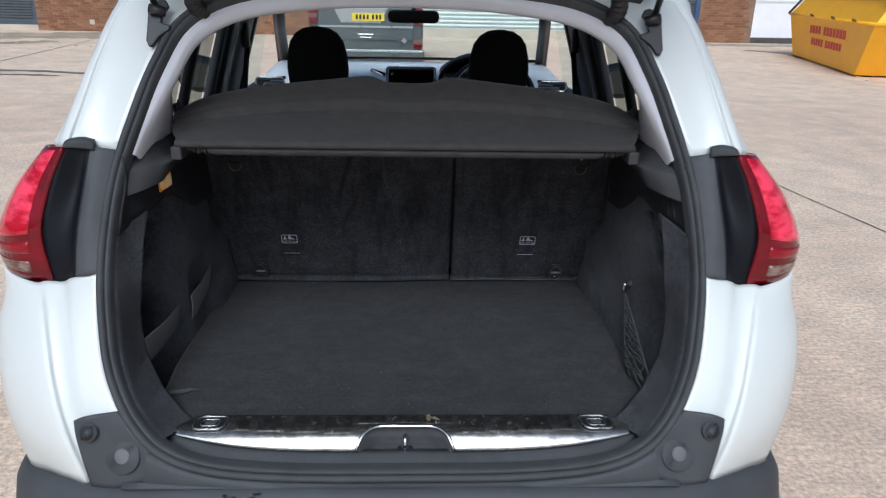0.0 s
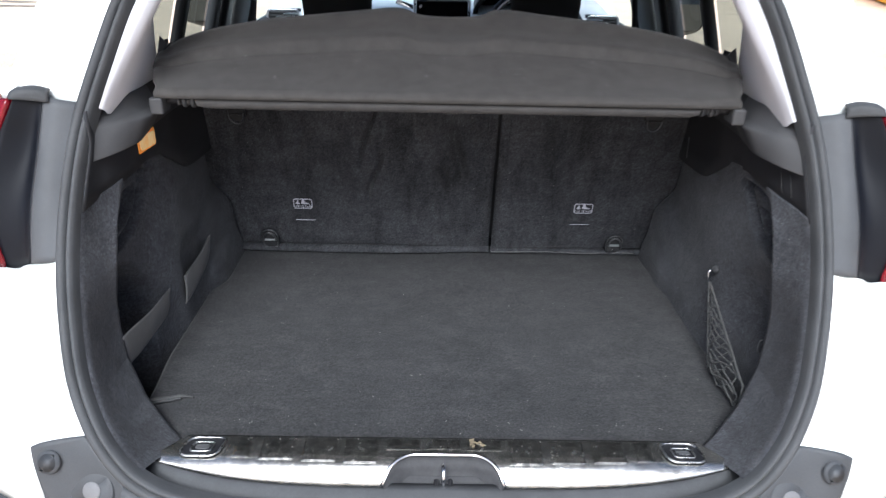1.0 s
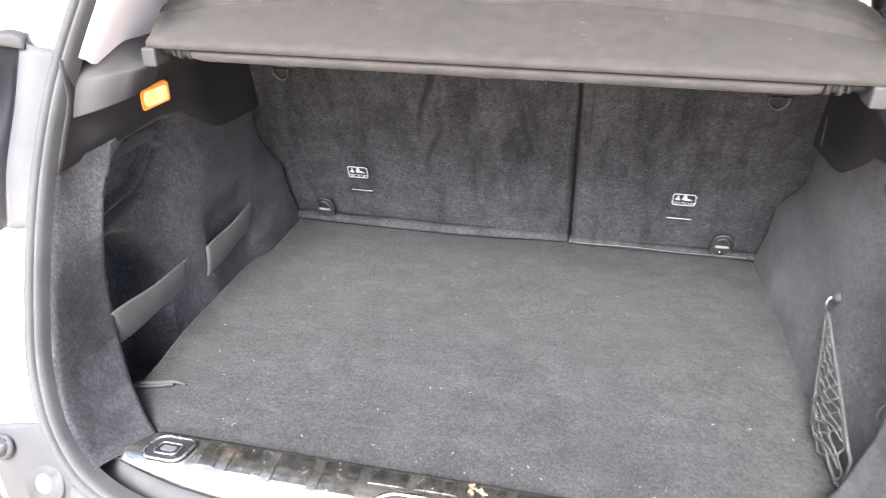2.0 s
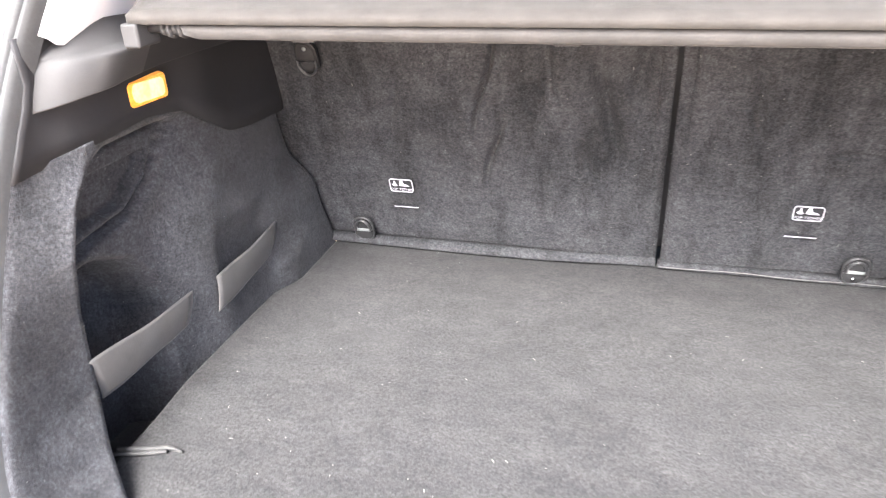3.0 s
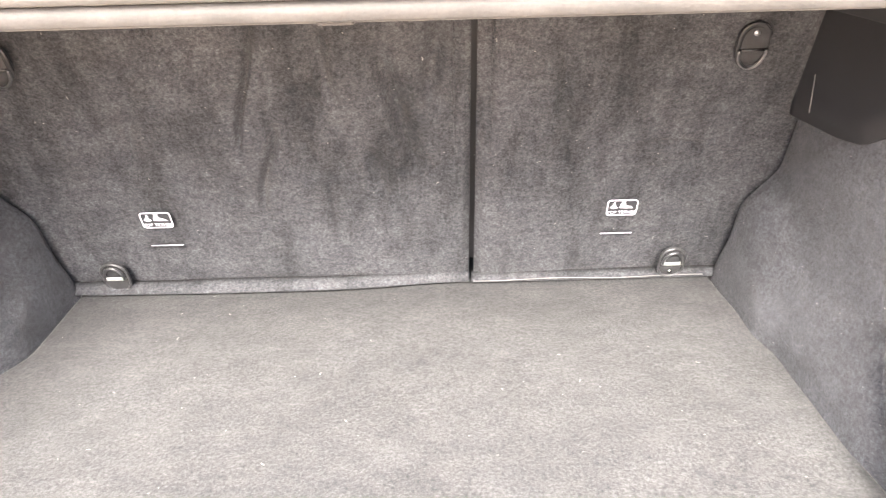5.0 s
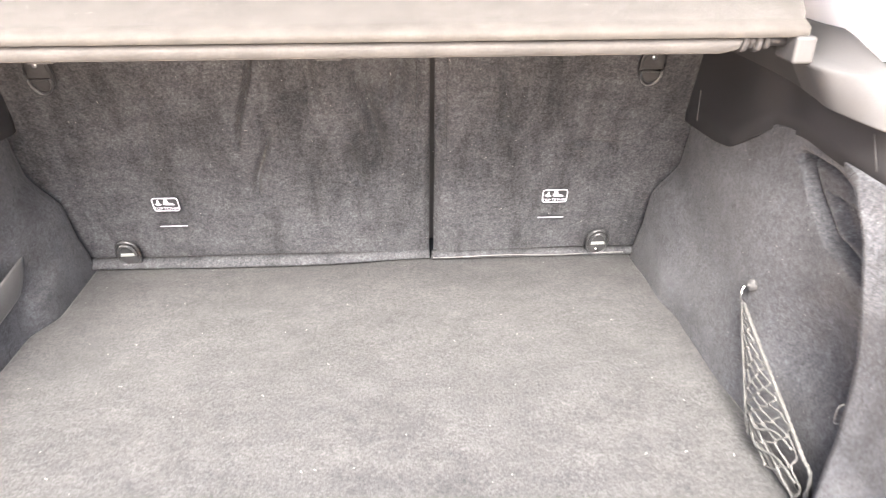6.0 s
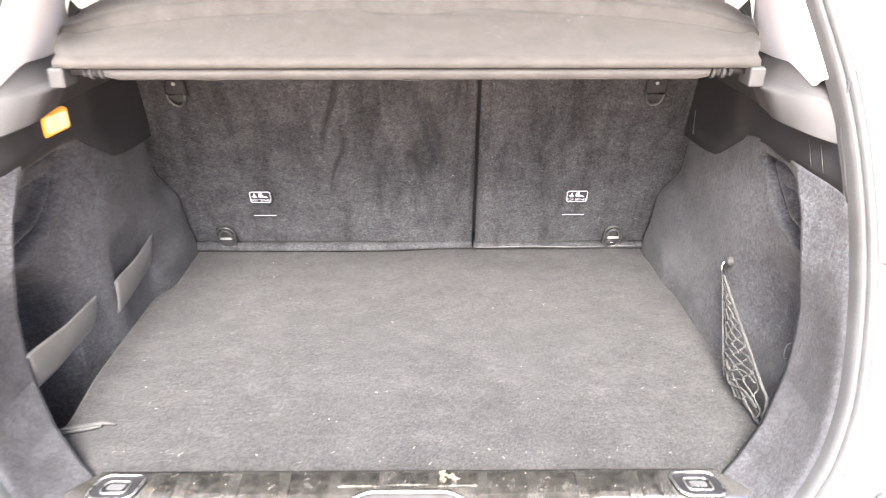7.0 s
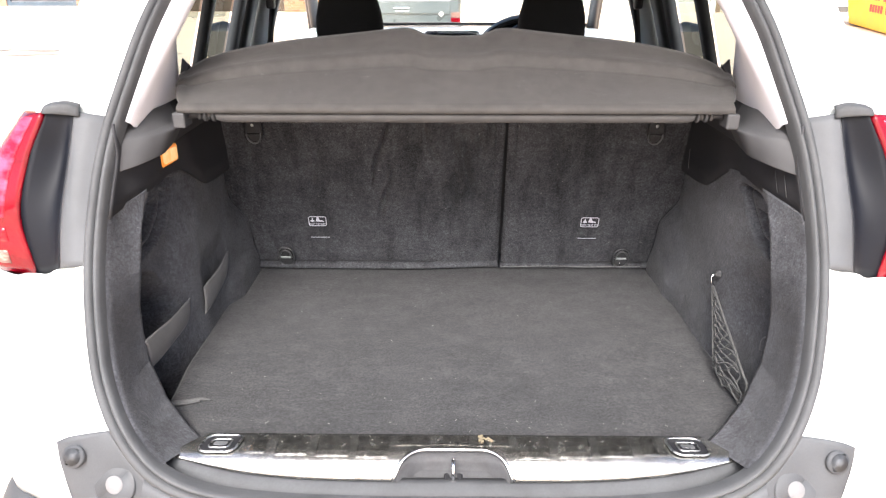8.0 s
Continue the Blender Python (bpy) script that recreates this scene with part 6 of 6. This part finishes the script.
    part("belt_guide", box(s * 0.622 - 0.014, s * 0.622 + 0.014, 1.565, 1.60, 1.235, 1.325), BLACK_PLASTIC, car, smooth=False, bevel=0.008)
    # front seat: back with a tall rounded head restraint
    cx = 0.336 if s > 0 else -0.359
    rows = []
    for z, w, d in ((0.55, 0.22, 0.10), (0.80, 0.24, 0.09), (1.00, 0.225, 0.08), (1.06, 0.18, 0.07), (1.10, 0.118, 0.05), (1.125, 0.122, 0.052), (1.17, 0.126, 0.056), (1.22, 0.122, 0.056), (1.27, 0.108, 0.052), (1.30, 0.085, 0.045), (1.318, 0.052, 0.032), (1.324, 0.012, 0.012)):
        w, z = (w * 0.93, z - 0.008) if z > 1.08 else (w, z)
        rows.append([(cx + w * np.sign(math.cos(a)) * abs(math.cos(a)) ** 0.7, 1.62 - 0.10 * (z - 1.0) + d * np.sign(math.sin(a)) * abs(math.sin(a)) ** 0.8, z) for a in np.linspace(0, 2 * math.pi, 25)])
    part("front_seat", sheet(rows), DARK_FABRIC, car, "black front seat with its head restraint")
    # side vents
    v = part("side_vent", tube([(s * 0.60, 2.26, 1.027), (s * 0.73, 2.24, 1.027)], [0.026, 0.026], 14), BLACK_PLASTIC, car, "black air vent with a bright surround")
    part("vent_bezel", tube([(s * 0.665 + a, 2.205, 1.030 + b) for a, b in rounded(0.13, 0.045, 0.015)], 0.004, 6, closed=True), SILVER, v)
    for k in range(3):
        part("vent_blade", box(s * 0.665 - 0.06, s * 0.665 + 0.06, 2.205, 2.225, 1.016 + k * 0.012, 1.019 + k * 0.012), TRIM_PLASTIC, v, smooth=False)
# dashboard
rows = []
for x in np.linspace(-0.70, 0.70, 25):
    rows.append([(x, 2.20, 0.70), (x, 2.20, 0.98), (x, 2.225, 1.035), (x, 2.27, 1.055), (x, 2.45, 1.07), (x, 2.65, 1.08), (x, 2.83, 1.075)])
part("dashboard", sheet(rows), DASH, car, "blue-grey dashboard", solid=0.006)
scr = part("centre_screen", box(-0.112, 0.100, 2.165, 2.20, 1.032, 1.105), SCREEN, car, "dark touch screen in a silver surround", smooth=False, bevel=0.006)
part("screen_frame", tube([(-0.006 + a, 2.163, 1.068 + b) for a, b in rounded(0.224, 0.086, 0.012)], 0.005, 6, closed=True), SILVER, scr)
part("screen_knob", tube([(-0.094, 2.168, 1.082), (-0.094, 2.158, 1.082)], 0.006, 14), SILVER, scr)
part("silver_strip", plate([(-0.20, 2.205, 1.085), (-0.125, 2.20, 1.06), (-0.125, 2.20, 1.08), (-0.19, 2.207, 1.10)], (0, -1, 0.5), 0.008), CHROME, car, "bright dashboard strip", smooth=False, bevel=0.003)
binn = part("instrument_hood", sheet([[(0.33 + 0.20 * math.cos(a), y, 1.05 + h * math.sin(a)) for a in np.linspace(0, math.pi, 17)] for y, h in ((2.22, 0.11), (2.30, 0.125), (2.50, 0.09))]), BLACK_PLASTIC, car, "black instrument hood", solid=0.012)
part("dial_face", plate([(0.33 + 0.18 * math.cos(a), 2.40, 1.055 + 0.09 * math.sin(a)) for a in np.linspace(0, math.pi, 15)], (0, -1, 0), 0.004), SCREEN, binn, smooth=False)
part("hood_rim", tube([(0.33 + 0.203 * math.cos(a), 2.215, 1.05 + 0.113 * math.sin(a)) for a in np.linspace(0, math.pi, 19)], 0.006, 8), BLACK_PLASTIC, binn)
wheel = part("steering_wheel", tube([(0.36 + 0.185 * math.cos(a), 2.02 + 0.06 * math.sin(a), 1.0 + 0.155 * math.sin(a)) for a in np.linspace(0, 2 * math.pi, 36, endpoint=False)], 0.015, 10, closed=True), BLACK_PLASTIC, car, "black steering wheel")
part("wheel_trim", tube([(0.36 + 0.178 * math.cos(a), 2.008 + 0.06 * math.sin(a), 1.0 + 0.150 * math.sin(a)) for a in np.linspace(1.7, 3.6, 18)], 0.009, 8), CHROME, wheel)
part("wheel_spoke", plate([(0.19, 2.02, 0.985), (0.53, 2.02, 0.985), (0.45, 2.02, 1.03), (0.27, 2.02, 1.03)], (0, 1, 0), 0.02), BLACK_PLASTIC, wheel, smooth=False, bevel=0.004)
mir = part("interior_mirror", plate([(0.004 + a, 2.14, 1.335 + b) for a, b in rounded(0.232, 0.055, 0.024)], (0, 1, 0), 0.03), BLACK_PLASTIC, car, "black interior mirror", smooth=False, bevel=0.006)
part("mirror_stem", tube([(0.004, 2.16, 1.35), (0.004, 2.13, 1.425)], 0.010, 8), BLACK_PLASTIC, mir)
# cabin floor, bulkheads, bonnet, wheels
part("cabin_floor", box(-0.80, 0.80, 0.05, 3.0, 0.24, 0.30), BLACK_PLASTIC, car, "black cabin floor", smooth=False)
part("boot_well", box(-0.60, 0.60, -0.05, 0.06, 0.30, 0.575), BLACK_PLASTIC, car, smooth=False)
part("bulkhead", box(-0.70, 0.70, 2.84, 2.90, 0.30, 1.06), BLACK_PLASTIC, car, smooth=False)
rows = [[(x * w, y, z - 0.07 * abs(x) ** 3) for x in np.linspace(-1, 1, 13)] for y, z, w in ((2.86, 1.06, 0.74), (3.2, 1.02, 0.73), (3.7, 0.93, 0.70), (3.98, 0.80, 0.64), (4.04, 0.60, 0.64), (4.05, 0.32, 0.66))]
part("bonnet", sheet(rows), WHITE_PAINT, car, "white bonnet and nose", solid=0.005)
for y in (0.66, 3.2):
    for s in (-1, 1):
        x = s * 0.775
        w = part("wheel", tube([(x - 0.105, y, 0.32), (x - 0.09, y, 0.32), (x + 0.09, y, 0.32), (x + 0.105, y, 0.32)], [0.285, 0.32, 0.32, 0.285], 30), TYRE, car, "black tyre")
        part("rim", tube([(x + s * 0.09, y, 0.32), (x + s * 0.112, y, 0.32), (x + s * 0.10, y, 0.32)], [0.21, 0.20, 0.06], 24), ALLOY, w)
        part("wheel_arch", tube([(s * 0.872, y + 0.355 * math.cos(a), 0.32 + 0.355 * math.sin(a)) for a in np.linspace(0.05, math.pi - 0.05, 24)], 0.022, 8), BUMPER_PLASTIC, car, "dark plastic wheel arch")
# open tailgate above the boot
rows = []
for k in range(9):
    t = k / 8
    y, z = 0.47 - 0.80 * t, 1.53 + 0.66 * t - 0.06 * t * t
    w = 0.55 + 0.07 * math.sin(t * 3.1)
    rows.append([(x * w, y, z - 0.05 * abs(x) ** 2) for x in np.linspace(-1, 1, 13)])
gate = part("tailgate", sheet(rows), WHITE_PAINT, car, "raised white tailgate", solid=0.03)
# unseen panel, added to cut the light the white tailgate bounces down
part("inner_panel", sheet([[(x * 0.94, y - 0.030, z - 0.042) for x, y, z in q] for q in rows]), GREY_PLASTIC, gate, "added unseen grey panel that dims light bounced off the tailgate", solid=0.004)

# lint and dust specks on the carpets
rnd = random.Random(21)
bm = bmesh.new()
for k in range(400):
    if k >= 240:
        (x, y, z), side = rnd.choice(FLUFF)
        n = Vector((-side * 0.8, -0.6, 0.1)).normalized()
        x, y = x - side * 0.0015, y - 0.0012
    elif k >= 200:
        x = rnd.uniform(-0.46, 0.46)
        t = rnd.uniform(0.05, 0.55)
        y, z, n = 0.30 + 0.21 * t, 1.1445 + 0.085 * t - 0.02 * abs(x), Vector((0, -0.4, 0.9))
    elif k < 130:
        x, y, z, n = rnd.uniform(-0.5, 0.5), (rnd.uniform(0.08, 0.79) if k % 3 else rnd.uniform(0.072, 0.11)), 0.6115, Vector((0, 0, 1))
    else:
        x, z = rnd.uniform(-0.5, 0.5), rnd.uniform(0.66, 1.08)
        y, n = seat_y(z) - 0.0085, Vector((0, -0.95, -0.3))
    a, l = rnd.uniform(0, 6.28), rnd.choice((0.0007, 0.0009, 0.0012, 0.0026))
    w = 0.0005
    w, l = (0.0004, min(l, 0.0008)) if k >= 240 else (w, l)
    u = Vector((math.cos(a), math.sin(a), 0.4 * math.sin(a) if k >= 200 else 0)) if k < 130 or k >= 200 else Vector((math.cos(a), -0.3 * math.sin(a), math.sin(a)))
    if k >= 240:
        u = n.cross(Vector((math.cos(a), 0.2, math.sin(a)))).normalized()
    v = n.cross(u)
    c = Vector((x, y, z))
    f = [bm.verts.new(c + u * l * p + v * w * q) for p, q in ((-1, -1), (1, -1), (1, 1), (-1, 1))]
    bm.faces.new(f)
tagged(part("lint", bm, DUST, None, smooth=False), "pale lint specks on the black carpet", "lint", kind="stuff")


# ---- bricks of the two piers that face the yard ----
bm = box(-0.1075, 0.1075, -0.012, 0.0, 0.0, 0.065)
bmesh.ops.bevel(bm, geom=[e for e in bm.edges if all(v.co.y < -0.006 for v in e.verts)], offset=0.004, segments=1, affect="EDGES")
BRICK_MESH = bpy.data.meshes.new("brick")
bm.to_mesh(BRICK_MESH)
bm.free()
BRICK_MESH.materials.append(BRICK)
rnd = random.Random(11)
for wall, x0, x1, z1 in ((wall_left, -11.2, -8.75, 1.75), (wall_right, 8.62, 10.3, 2.1), (wall_mid, -5.0, -1.7, 1.25)):
    course, z = 0, 0.008
    while z < z1:
        x = x0 + 0.008 + 0.1075 - (0.1125 if course % 2 else 0)
        while x - 0.1075 < x1 - 0.03:
            if x - 0.1075 >= x0 - 0.002 and x + 0.1075 <= x1 + 0.002:
                b = new("brick", BRICK_MESH)
                b.parent = wall
                b.location = (x + rnd.uniform(-0.002, 0.002), FY + rnd.uniform(-0.003, 0.0), z)
            x += 0.225
        z += 0.075
        course += 1
